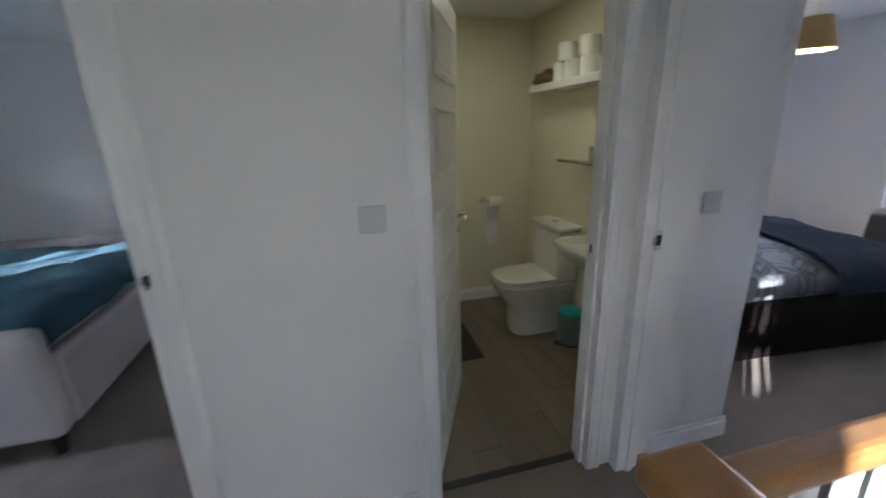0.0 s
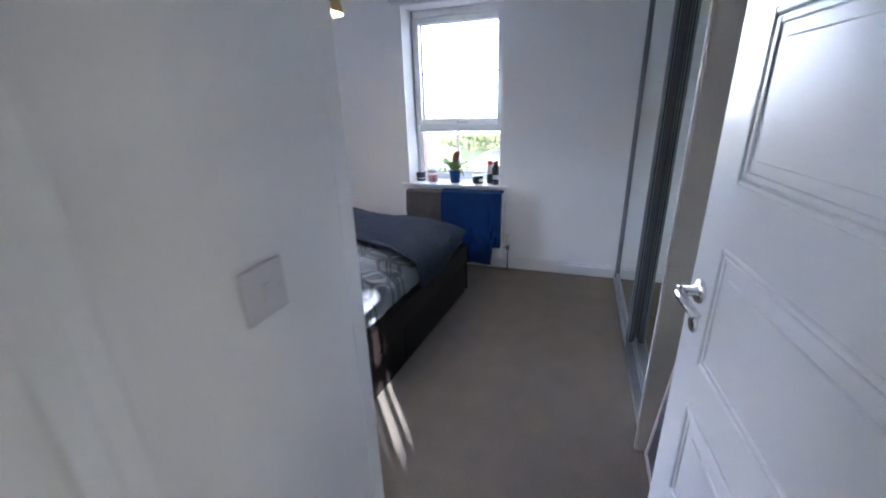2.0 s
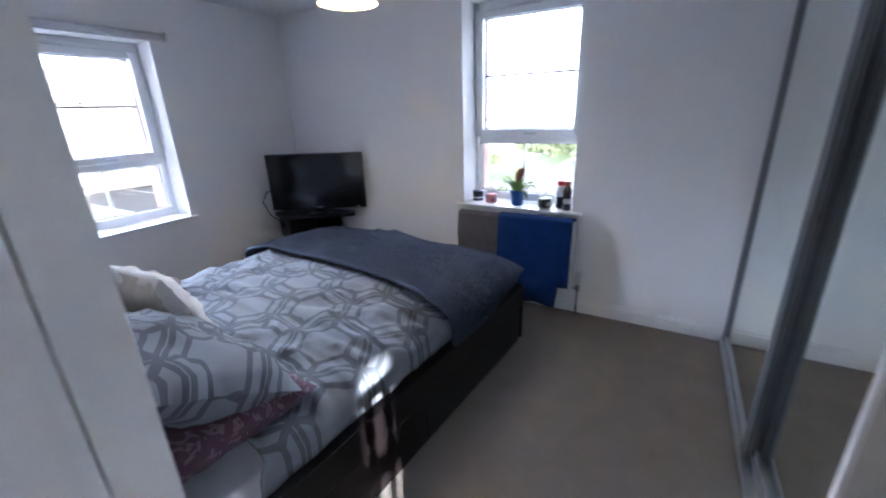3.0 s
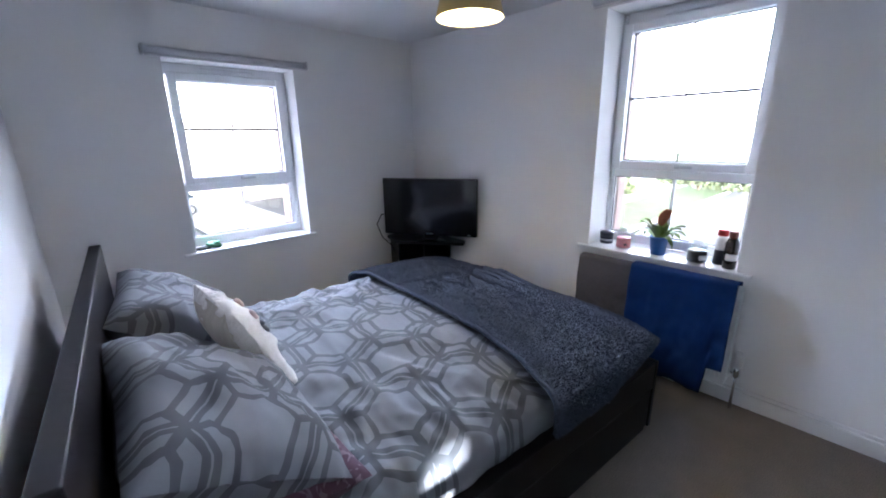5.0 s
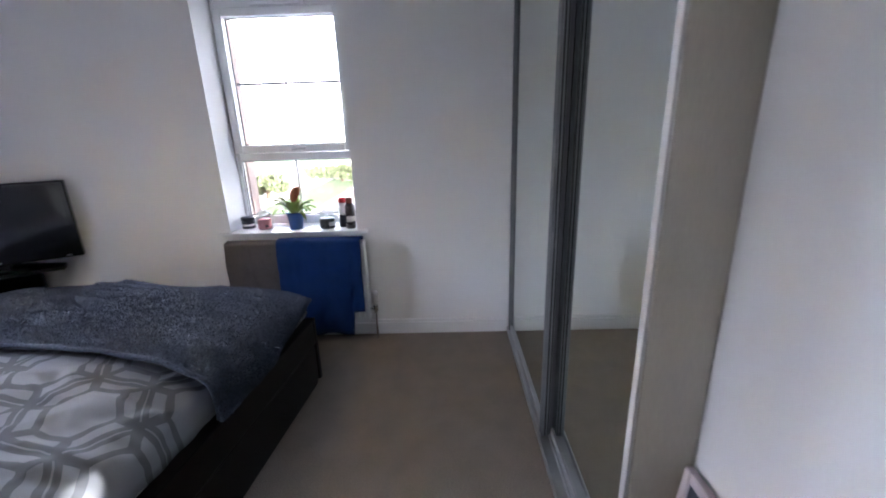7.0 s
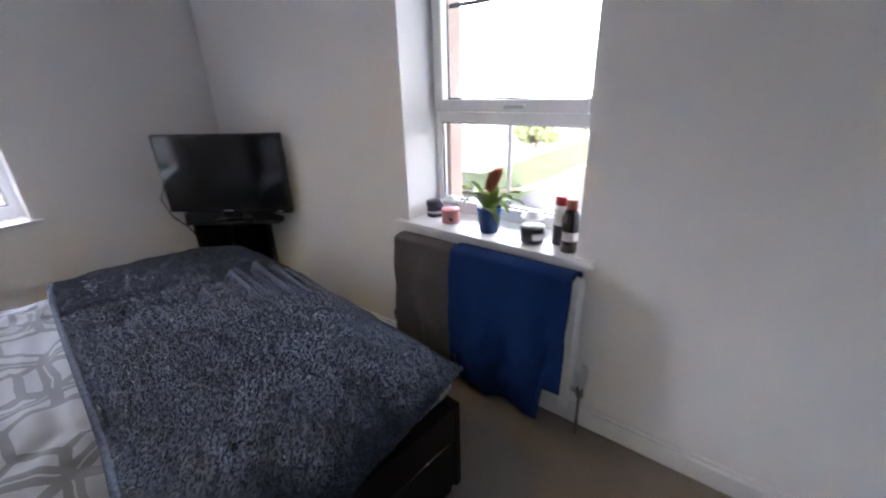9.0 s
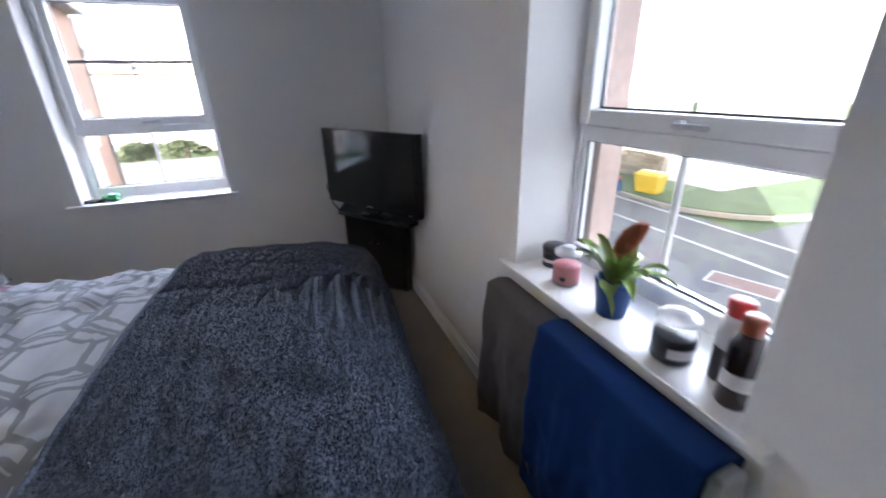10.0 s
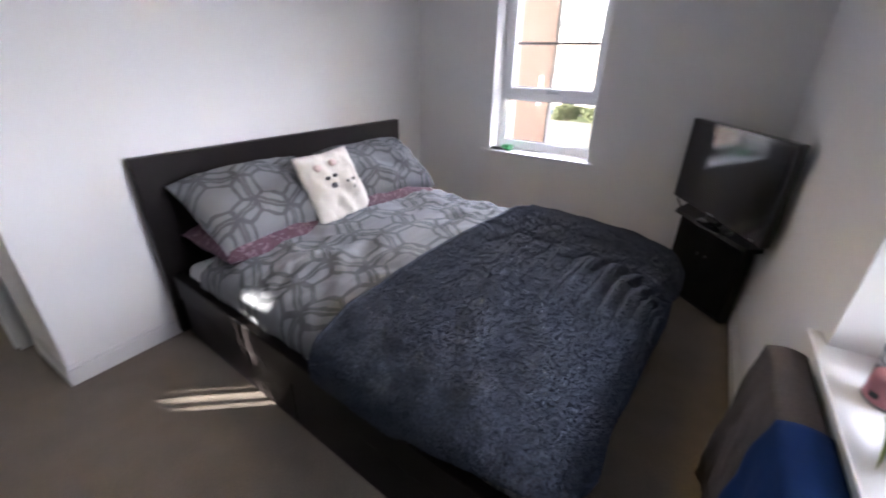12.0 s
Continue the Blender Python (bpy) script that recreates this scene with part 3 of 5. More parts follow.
ay = (A_Y0 + A_Y1) / 2
window_unit("window_1", pose(4.93, ay, 0, 0, 0, -90), A_Y1 - A_Y0, A_Z0 + 0.01, A_Z1, (-0.345, 0.335, 1.28, 2.035), (-0.385, 0.367, 0.805, 1.178), 1.66, "white plastic sash-style window above the radiator", -0.026)
bx = (B_X0 + B_X1) / 2
window_unit("window_2", pose(bx, 4.875, 0), B_X1 - B_X0, B_Z0 + 0.01, B_Z1, (-0.313, 0.324, 1.209, 1.828), (-0.361, 0.357, 0.79, 1.113), 1.524, "white plastic sash-style window beside the bed")
# two unseen windows, placed and sized so the sun patches land right
window_unit("window_3", pose(-3.25, 2.525, 0, 0, 0, 90), 0.55, 0.85, 1.75, (-0.2, 0.2, 1.45, 1.66), (-0.22, 0.22, 0.92, 1.37), 1.56, "unseen back bedroom window, sized to shape the sun patch on the bed")
window_unit("window_4", pose(-1.69, -1.36, 0, 0, 0, 180), 0.34, 1.2, 1.97, (-0.115, 0.115, 1.52, 1.90), (-0.125, 0.125, 1.25, 1.43), 1.75, "unseen landing window, sized to shape the sun streaks by the bed")

bm = bm_box(4.645, 4.9, A_Y0 + 0.002, A_Y1 - 0.002, A_Z0 - 0.005, A_Z0 + 0.009, 0.003, 1)
bm_box(4.645, 4.679, 1.975, 2.94, A_Z0 - 0.013, A_Z0 + 0.009, 0.006, 2, bm)
structure("window_sill_1", bm, GLOSS, "glossy white painted window sill", "window sill")
bm = bm_box(B_X0 + 0.002, B_X1 - 0.002, 4.65, 4.85, B_Z0 - 0.005, B_Z0 + 0.009, 0.003, 1)
bm_box(2.69, 3.62, 4.65, 4.679, B_Z0 - 0.013, B_Z0 + 0.009, 0.006, 2, bm)
structure("window_sill_2", bm, GLOSS, "glossy white painted window sill", "window sill")


def roller_blind(m, w):
    t = thing("roller_blind", "slim pale grey roller blind, fully raised above the window", "blind", m)
    part("roll", bm_tube([(-w / 2, -0.03, 0), (w / 2, -0.03, 0)], 0.021, 14), BLINDGREY, t, smooth=True)
    for s in (-1, 1):
        part("bracket", bm_box(s * w / 2 - 0.004, s * w / 2 + 0.004, -0.056, 0, -0.028, 0.028, 0.003, 1), PLASTIC, t)
    part("bottom_bar", bm_box(-w / 2 + 0.01, w / 2 - 0.01, -0.04, -0.03, -0.034, -0.022, 0.003, 1), PLASTIC, t)
    return t


roller_blind(pose(EX, 2.455, 2.178, 0, 0, -90), 0.98)
roller_blind(pose(3.17, NY, 1.965), 0.99)


# ---- doors ----
def door_leaf(name, m, w, label, h=1.98):
    """A moulded panel door. Hinge at the origin, leaf along +x, thickness centred on y."""
    t = tagged(new(name), label, "door", "", "structure")
    t.matrix_world = m
    d = 0.0175
    part("leaf", bm_box(0, w, -d, d, 0.006, h, 0.003, 1), GLOSS, t)
    for z0, z1 in ((0.15, 0.46), (0.56, 0.80), (0.90, 1.16), (1.275, 1.545), (1.65, 1.88)):
        for s in (-1, 1):
            bm = bmesh.new()
            x0, x1 = 0.115, w - 0.115
            for k, (inset, out) in enumerate(((0.0, 0.006), (0.014, 0.0035))):
                a, b, c, e = x0 + inset, x1 - inset, z0 + inset, z1 - inset
                f = 0.012
                for p, q, r, u in ((a, a + f, c, e), (b - f, b, c, e), (a + f, b - f, c, c + f), (a + f, b - f, e - f, e)):
                    bm_box(p, q, min(s * (d - 0.001), s * (d + out)), max(s * (d - 0.001), s * (d + out)), r, u, 0.0028, 1, bm)
            bm_box(x0 + 0.05, x1 - 0.05, min(s * (d - 0.001), s * (d + 0.005)), max(s * (d - 0.001), s * (d + 0.005)), z0 + 0.045, z1 - 0.045, 0.0045, 1, bm)
            part("panel", bm, GLOSS, t)
    for s in (-1, 1):
        plate = bm_lathe([(0.026, 0), (0.026, 0.005), (0.022, 0.009), (0.011, 0.010), (0.010, 0.045), (0.0, 0.046)], 20)
        bm_tube([(0, 0, 0.038), (-0.02, 0, 0.046), (-0.06, 0, 0.047), (-0.112, 0, 0.044)], [0.011, 0.0105, 0.0095, 0.0085], 12, plate)
        h_ob = part("handle", plate, CHROME, t, "polished chrome lever handle", smooth=True)
        h_ob.matrix_local = Matrix.Translation((w - 0.06, s * d, 1.04)) @ Matrix.Rotation(radians(-90 * s), 4, "X")
        lock = bm_lathe([(0.02, 0), (0.02, 0.004), (0.017, 0.007), (0.0, 0.0075)], 18)
        k_ob = part("lock_rose", lock, CHROME, t, "small round chrome lock plate", smooth=True)
        k_ob.matrix_local = Matrix.Translation((w - 0.06, s * d, 0.965)) @ Matrix.Rotation(radians(-90 * s), 4, "X")
    part("latch_plate", bm_box(w, w + 0.0015, -0.012, 0.012, 0.98, 1.10), STEEL, t)
    for z in (0.2, 1.0, 1.78):
        part("hinge", bm_tube([(-0.004, -d, z - 0.04), (-0.004, -d, z + 0.04)], 0.006, 10), STEEL, t)
    return t


door_leaf("door_1", pose(1.532, 1.088, 0, 0, 0, 5.0), 0.735, "white moulded panel bedroom door standing open")
door_leaf("door_2", pose(0.655, 1.995, 0, 0, 0, 65.5), 0.735, "white moulded panel bathroom door standing open")

# ---- landing balustrade ----
bal = thing("balustrade", "oak handrail over white spindles beside the stairwell", "balustrade")
part("handrail", bm_box(0.83, 1.418, 0.955, 1.02, 0.925, 0.975, 0.018, 3), OAK, bal, "varnished oak handrail")
part("newel_post", bm_box(0.775, 0.865, 0.94, 1.03, 0.0, 0.93, 0.005, 1), GLOSS, bal, "white painted square post")
part("newel_cap", bm_box(0.757, 0.883, 0.922, 1.048, 0.931, 0.985, 0.014, 3), OAK, bal, "varnished oak post cap")
part("base_rail", bm_box(0.866, 1.418, 0.965, 1.01, 0.03, 0.06, 0.005, 1), GLOSS, bal)
for i in range(5):
    part("spindle", bm_lathe([(0.016, 0.0), (0.016, 0.12), (0.010, 0.15), (0.019, 0.26), (0.013, 0.42), (0.019, 0.58), (0.010, 0.70), (0.016, 0.73), (0.016, 0.866)], 10, at=(0.95 + i * 0.1, 0.988, 0.06)), GLOSS, bal, smooth=True)

# ---- bedroom: sliding wardrobe ----
WY = 1.046
WX0 = 2.822
wd = thing("sliding_wardrobe", "fitted wardrobe with mirrored sliding doors in silver frames", "wardrobe")
part("end_panel", bm_box(WX0, WX0 + 0.02, SY + 0.003, WY + 0.047, 0, TOP - 0.002, 0.002, 1), PANEL, wd, "cream wood-effect side panel")
part("end_trim", bm_box(WX0 - 0.001, WX0 + 0.021, WY + 0.048, WY + 0.055, 0, TOP - 0.003, 0.002, 1), EDGING, wd, "pale edging strip")
track = bm_box(WX0 + 0.022, EX - 0.003, WY - 0.075, WY + 0.03, 0.0, 0.012, 0.002, 1)
for y in (WY - 0.068, WY - 0.022, WY + 0.024):
    bm_box(WX0 + 0.022, EX - 0.003, y - 0.004, y + 0.004, 0.0, 0.03, 0.001, 1, track)
part("floor_track", track, STEEL, wd, "silver double floor track")
part("head_track", bm_box(WX0 + 0.022, EX - 0.003, WY - 0.08, WY + 0.03, TOP - 0.05, TOP - 0.002, 0.003, 1), STEEL, wd)


def sliding_door(x0, x1, y):
    d = part("door", bm_box(x0 + 0.02, x1 - 0.02, y - 0.005, y + 0.003, 0.055, TOP - 0.065), MIRROR, wd, "full-height mirror door")
    for a, b in ((x0, x0 + 0.034), (x1 - 0.034, x1)):
        s = bm_box(a, b, y - 0.016, y + 0.008, 0.02, TOP - 0.052, 0.003, 1)
        for c in (a, b - 0.007):
            part("stile_lip", bm_box(c, c + 0.007, y + 0.0085, y + 0.018, 0.02, TOP - 0.052, 0.002, 1), ALUGREY, d)
        part("stile", s, ALUGREY, d, "brushed silver door edge")
        part("grip_channel", bm_box(a + 0.008, b - 0.008, y + 0.0082, y + 0.011, 0.02, TOP - 0.052), DARKSTEEL, d, "dark recessed grip")
    part("bottom_rail", bm_box(x0 + 0.034, x1 - 0.034, y - 0.014, y + 0.01, 0.022, 0.058, 0.003, 1), STEEL, d)
    part("top_rail", bm_box(x0 + 0.034, x1 - 0.034, y - 0.014, y + 0.01, TOP - 0.09, TOP - 0.054, 0.003, 1), STEEL, d)


sliding_door(3.655, EX - 0.005, WY + 0.0)
sliding_door(WX0 + 0.025, 3.765, WY - 0.036)
# added grey filler keeps the gap between the doors from going black
part("gap_filler", bm_box(3.659, 3.675, WY - 0.031, WY - 0.0165, 0.03, TOP - 0.06), GAPGREY, wd, "added grey filler that lightens the dark gap between the doors")
# dark strips laid on the flat door edge draw the shade of grooves
for y0, y1 in ((WY - 0.0135, WY - 0.0085), (WY - 0.002, WY + 0.004)):
    part("groove_shade_strip", bm_box(3.6532, 3.6548, y0, y1, 0.024, TOP - 0.056), DARKSTEEL, wd, "dark strip drawn as a shaded groove along the door edge")

pic = thing("framed_picture", "dark framed picture leaning against the wall on the floor", "picture", pose(2.585, 1.056, 0.0) @ pose(0, 0, 0, 5.5) @ Matrix.Diagonal((1, 1, 1.15, 1)))
part("print", bm_box(-0.21, 0.21, -0.006, 0.002, 0.012, 0.60), PICTURE, pic)
fr = bm_box(-0.225, -0.205, -0.012, 0.008, 0, 0.615, 0.003, 1)
bm_box(0.205, 0.225, -0.012, 0.008, 0, 0.615, 0.003, 1, fr)
bm_box(-0.205, 0.205, -0.012, 0.008, 0, 0.02, 0.003, 1, fr)
bm_box(-0.205, 0.205, -0.012, 0.008, 0.595, 0.615, 0.003, 1, fr)
part("frame", fr, PICFRAME, pic, "slim pale frame")

# ---- bedroom: the bed ----
BEDM = pose(2.085, 2.365, 0, 0, 0, -4.8)
BL, BW = 2.07, 1.70
bed = thing("double_bed", "black-brown wooden double bed frame with a tall headboard", "bed", BEDM)
part("headboard", bm_box(0.0, 0.045, -0.03, BW + 0.03, 0.04, 0.985, 0.004, 2), BEDWOOD, bed, "plain upright headboard")
for y0, y1, s in ((0.0, 0.055, -1), (BW - 0.055, BW, 1)):
    part("side_rail", bm_box(0.047, BL - 0.03, y0, y1, 0.245, 0.385, 0.004, 2), BEDWOOD, bed)
    part("plinth", bm_box(0.06, BL - 0.04, y0 + 0.012, y1 - 0.012, 0.0, 0.06, 0.003, 1), BEDWOOD, bed)
    yf = y0 + 0.006 if s < 0 else y1 - 0.006
    for x0, x1 in ((0.06, 1.03), (1.036, BL - 0.035)):
        part("drawer_front", bm_box(x0, x1, min(yf, yf - s * 0.018), max(yf, yf - s * 0.018), 0.03, 0.238, 0.003, 1), BEDWOOD, bed)
part("footboard", bm_box(BL - 0.028, BL, 0.0, BW, 0.02, 0.385, 0.004, 2), BEDWOOD, bed)
part("slat_base", bm_box(0.05, BL - 0.03, 0.056, BW - 0.056, 0.18, 0.22), BEDWOOD, bed)

mt = tagged(part("mattress", bm_box(0.06, BL - 0.035, 0.06, BW - 0.06, 0.222, 0.43, 0.05, 3), SHEET, None, smooth=True), "white mattress lying in the bed frame", "mattress")
mt.matrix_world = BEDM


def bedding(u, s, u0, u1, uc, ul, wv, zlow, h, lift, rough):
    """A point of a soft covering: u along the bed, s across it from -1 to 1."""
    x = u0 + (u1 - u0) * u
    th = math.pi * (1 - (s + 1) / 2)
    c, d = sgn(math.cos(th), 0.42), max(0.0, math.sin(th)) ** 0.42
    e = max(0.0, 1 - abs((x - uc) / ul) ** 7) ** 0.4
    y = BW / 2 + wv * c * (0.965 + 0.035 * e)
    z = zlow + (h * d) * e
    crown = 0.045 * max(0, 1 - c * c) * math.sin(min(1, max(0, x / BL)) * math.pi)
    z += crown + lift * d
    fold = wavy(x, y, 0, 3.2, 0.026) + wavy(x * 2.2, y, 4, 6.0, 0.026) + 0.010 * noise.noise(Vector((x * 22, y * 13, 2)))
    crease = max(0.0, 1 - 3.2 * abs(noise.noise(Vector((x * 5.5, y * 3.0, 11))))) ** 2 + 0.7 * max(0.0, 1 - 3.2 * abs(noise.noise(Vector((x * 4 + y * 7, y * 4 - x * 3, 17))))) ** 2
    fold += 0.011 * crease
    if rough > 0.5:
        near_throw = 0.4 + 0.6 * min(1, max(0, (x - 0.5) * 1.6))
        crumple = max(0.0, 1 - 3.0 * abs(noise.noise(Vector((x * 13 + y * 3, y * 9, 23))))) ** 2 + max(0.0, 1 - 3.0 * abs(noise.noise(Vector((x * 8 - y * 6, y * 14 + x * 4, 31))))) ** 2
        fold += 0.0065 * crumple * near_throw * min(1, max(0, (y - 0.35) * 2.5))
    z += rough * fold * (0.35 + 0.65 * d)
    y += rough * 0.5 * wavy(x, z * 2, 7, 9.0, 0.02) * (1 - d)
    return (x, y, z)


bm = bm_grid(190, 170, lambda i, j: bedding(i, 2 * j - 1, 0.30 + 0.04 * math.sin(j * 9), BL + 0.02, 1.0, 1.095, 0.818, 0.398, 0.172, 0.0, 0.85))
duvet = tagged(part("duvet", bm, DUVET, None, smooth=True), "rumpled white and grey honeycomb-print duvet spread on the bed", "duvet")
duvet.matrix_world = BEDM
solid(duvet, 0.012)


def blanket_point(i, j):
    near = max(0.0, i - 0.35) / 0.65
    s = (-1 + 0.40 * near * near) * (1 - j) + j
    start = 1.255 + 0.02 * s + wavy(s, 0, 3, 2.0, 0.03)
    if i < 0.8:
        k = i / 0.8
        x, y, z = bedding(1.0, s, 0, start + (BL + 0.005 - start) * k, 1.0, 1.095, 0.86, 0.40, 0.188, 0.024, 0.3)
    else:
        x, y, z = bedding(1.0, s, 0, BL + 0.005, 1.0, 1.095, 0.86, 0.40, 0.188, 0.024, 0.3)
        k = (i - 0.8) / 0.2
        low = 0.30 + 0.20 * max(0, -s) + wavy(s, 1, 1, 2.5, 0.04)
        z = z + (min(z, low) - z) * k
        x = BL + 0.005 + 0.045 * min(1, k * 2.5) + 0.012 * math.sin(s * 17) * k
    along = min(1, max(0, (x - 1.27) * 3)) * (0.65 + 0.6 * noise.noise(Vector((x * 5, y * 2, 8))))
    bend = 0.03 * math.sin(x * 9)
    fold = 0
    for share, tilt, high, wide in ((0.47, 0.20, 0.022, 0.026), (0.53, 0.28, 0.042, 0.030), (0.60, 0.34, 0.034, 0.024), (0.71, 0.10, 0.018, 0.035), (0.30, -0.15, 0.014, 0.05)):
        fold += high * math.exp(-((y - BW * share - tilt * (x - 1.7) - bend) / wide) ** 2) * along
    z += fold + wavy(x, y, 6, 8.0, 0.012) + 0.0022 * noise.noise(Vector((x * 60, y * 60, 1)))
    return (x, y, z)


blanket = tagged(part("throw_blanket", bm_grid(120, 110, blanket_point), PLUSH, None, smooth=True), "blue-grey plush throw blanket spread over the foot of the bed", "blanket")
blanket.matrix_world = BEDM
solid(blanket, 0.014, 1.0)


def pile(count, seed):
    """Short soft tufts that stand on the throw, all combed one way with some disorder."""
    r = np.random.default_rng(seed)
    nu, nv = 120, 110
    pts = np.array([[blanket_point(i / nu, j / nv) for j in range(nv + 1)] for i in range(nu + 1)])
    du, dv = np.gradient(pts, axis=0), np.gradient(pts, axis=1)
    nrm = np.cross(du, dv)
    nrm /= np.linalg.norm(nrm, axis=2, keepdims=True) + 1e-9
    mid = np.array([1.5, BW / 2, 0.30])
    nrm *= np.where(((pts - mid) * nrm).sum(axis=2, keepdims=True) < 0, -1.0, 1.0)
    area = np.linalg.norm(np.cross(du, dv), axis=2)[:-1, :-1].ravel()
    cell = r.choice(len(area), size=count, p=area / area.sum())
    a, b = cell // nv, cell % nv
    fu, fv = r.random((count, 1)), r.random((count, 1))
    p = pts[a, b] * (1 - fu) * (1 - fv) + pts[a + 1, b] * fu * (1 - fv) + pts[a, b + 1] * (1 - fu) * fv + pts[a + 1, b + 1] * fu * fv
    n = nrm[a, b]
    base = p + n * 0.012
    comb = np.stack([0.7 + 0.5 * np.sin(p[:, 1] * 7), 0.6 * np.cos(p[:, 0] * 8 + p[:, 1] * 5), np.zeros(count)], axis=1)
    lean = comb + r.normal(0, 0.5, (count, 3))
    up = n * r.uniform(0.55, 1.1, (count, 1)) + lean * 0.6
    up /= np.linalg.norm(up, axis=1, keepdims=True)
    side = np.cross(up, r.normal(0, 1, (count, 3)))
    side /= np.linalg.norm(side, axis=1, keepdims=True)
    high, wide = r.uniform(0.006, 0.011, (count, 1)), r.uniform(0.0013, 0.0026, (count, 1))
    verts = np.stack([base - side * wide, base + side * wide, base + up * high + side * wide * 0.4], axis=1).reshape(-1, 3)
    me = bpy.data.meshes.new("pile")
    me.from_pydata(verts.tolist(), [], np.arange(count * 3).reshape(-1, 3).tolist())
    me.materials.append(PILE)
    ob = new("plush_surface", me)
    ob.parent = blanket
    ob["label"], ob["kind"] = "shaggy blue-grey tufts", "stuff"
    return ob


pile(130000, 3)
part("hem", bm_tube([Vector(blanket_point(0.004, k / 80)) + Vector((0, 0, 0.010)) for k in range(81)], 0.009, 8), PLUSH, blanket, "stitched hem", smooth=True)


def pillow(name, m, w, h, t, mat, label, seed=0, category="pillow", flange=0.0):
    bm = bmesh.new()
    nu, nv = 30, 22

    def f(u, v, side):
        a, b = 2 * u - 1, 2 * v - 1
        edge = (max(0, 1 - abs(a) ** 3.2) * max(0, 1 - abs(b) ** 3.2)) ** 0.5
        pinch = 1 - 0.06 * (1 - abs(a)) * abs(b) ** 4 - 0.0
        x, y = a * w / 2 * (1 - 0.05 * (1 - b * b) * abs(a) ** 6), b * h / 2 * pinch
        z = side * t / 2 * edge + wavy(a + seed, b, side, 2.6, 0.03) * edge + wavy(a + seed, b * 1.8, side + 5, 5.0, 0.016) * (0.3 + 0.7 * edge)
        return (x, y, z)

    bm_grid(nu, nv, lambda u, v: f(u, v, 1), bm)
    bm_grid(nu, nv, lambda u, v: f(u, v, -1), bm)
    bmesh.ops.remove_doubles(bm, verts=bm.verts, dist=0.0005)
    bmesh.ops.recalc_face_normals(bm, faces=bm.faces)
    ob = tagged(part(name, bm, mat, None, smooth=True), label, category)
    ob.matrix_world = m
    return ob


pillow("pillow", BEDM @ pose(0.315, 0.43, 0.565, 0, 4, 90), 0.70, 0.50, 0.17, FLORAL, "plum floral pillow lying under the printed pillow", 3)
pillow("pillow", BEDM @ pose(0.295, 1.25, 0.565, 0, 4, 90), 0.70, 0.50, 0.17, FLORAL, "plum floral pillow lying under the printed pillow", 9)
pillow("pillow", BEDM @ pose(0.275, 0.45, 0.725, 0, 30, 4) @ pose(0, 0, 0, 0, 0, 90), 0.74, 0.50, 0.25, PILLOW, "plump grey honeycomb-print pillow leaning on the headboard", 1)
pillow("pillow", BEDM @ pose(0.27, 1.27, 0.72, 0, 34, -3) @ pose(0, 0, 0, 0, 0, 90), 0.72, 0.50, 0.24, PILLOW, "plump grey honeycomb-print pillow leaning on the headboard", 5)
CUSHM = BEDM @ pose(0.435, 0.775, 0.758, 0, 64, 8) @ pose(0, 0, 0, 0, 0, 90)
cush = thing("scatter_cushion", "square cream plush cushion with a dark-spotted print, propped on pillows", "cushion", CUSHM)
front = pillow("front", Matrix(), 0.40, 0.40, 0.12, CUSHION, "", 12)
front.parent = cush
back = part("back", bm_grid(16, 16, lambda u, v: ((2 * u - 1) * 0.188, (2 * v - 1) * 0.188, -0.074 * (max(0, 1 - abs(2 * u - 1) ** 3.2) * max(0, 1 - abs(2 * v - 1) ** 3.2)) ** 0.5 - 0.008)), CUSHBACK, cush, "striped taupe back", smooth=True)
for del_key in [k for k in ("label", "category") if k in front.keys()]:
    del front[del_key]
def spot(x, y, r, mat, label):
    lift = 0.061 * ((1 - abs(x / 0.2) ** 3.2) * (1 - abs(y / 0.2) ** 3.2)) ** 0.5
    part("printed_spot", bm_lathe([(0.0, 0.004), (r * 0.7, 0.003), (r, 0.0), (r, -0.012)][::-1], 14, at=(x, y, lift + 0.006), squash=0.8), mat, cush, label, smooth=True)


for sx, sy, r in ((-0.075, 0.045, 0.013), (-0.02, 0.05, 0.013), (-0.05, 0.0, 0.019), (0.05, 0.0, 0.011), (0.098, 0.005, 0.011), (0.078, -0.035, 0.017)):
    spot(sx, sy, r, DARKPATCH, "charcoal printed spot")
for sx, sy, r in ((-0.11, 0.11, 0.024), (0.005, 0.12, 0.024)):
    spot(sx, sy, r, PINKPATCH, "rose printed spot")

# ---- bedroom: television corner ----
TVM = pose(4.40, 4.165, 0, 0, 0, -59.3)
tv = thing("television", "black flat-screen television on a corner stand", "television", TVM)
part("casing", bm_box(-0.413, 0.413, 0.0, 0.05, 0.636, 1.118, 0.008, 2), TVBLACK, tv)
part("rear_housing", bm_box(-0.28, 0.28, 0.05, 0.085, 0.70, 1.02, 0.02, 2), TVBLACK, tv)
part("screen", bm_box(-0.39, 0.39, -0.003, 0.0, 0.672, 1.097), SCREEN, tv, "switched-off dark screen")
part("badge", bm_box(-0.03, 0.03, -0.003, 0.0, 0.648, 0.656), STEEL, tv, "small silver badge")
part("neck", bm_box(-0.06, 0.06, 0.015, 0.05, 0.60, 0.64, 0.006, 1), TVBLACK, tv)
part("foot", bm_lathe([(0.13, 0.0), (0.135, 0.006), (0.12, 0.012), (0.03, 0.018)], 28, at=(0, 0.04, 0.576), squash=0.6), TVBLACK, tv, smooth=True)
part("standby_light", bm_box(0.33, 0.36, -0.003, 0.0, 0.648, 0.654), PLASTIC, tv)
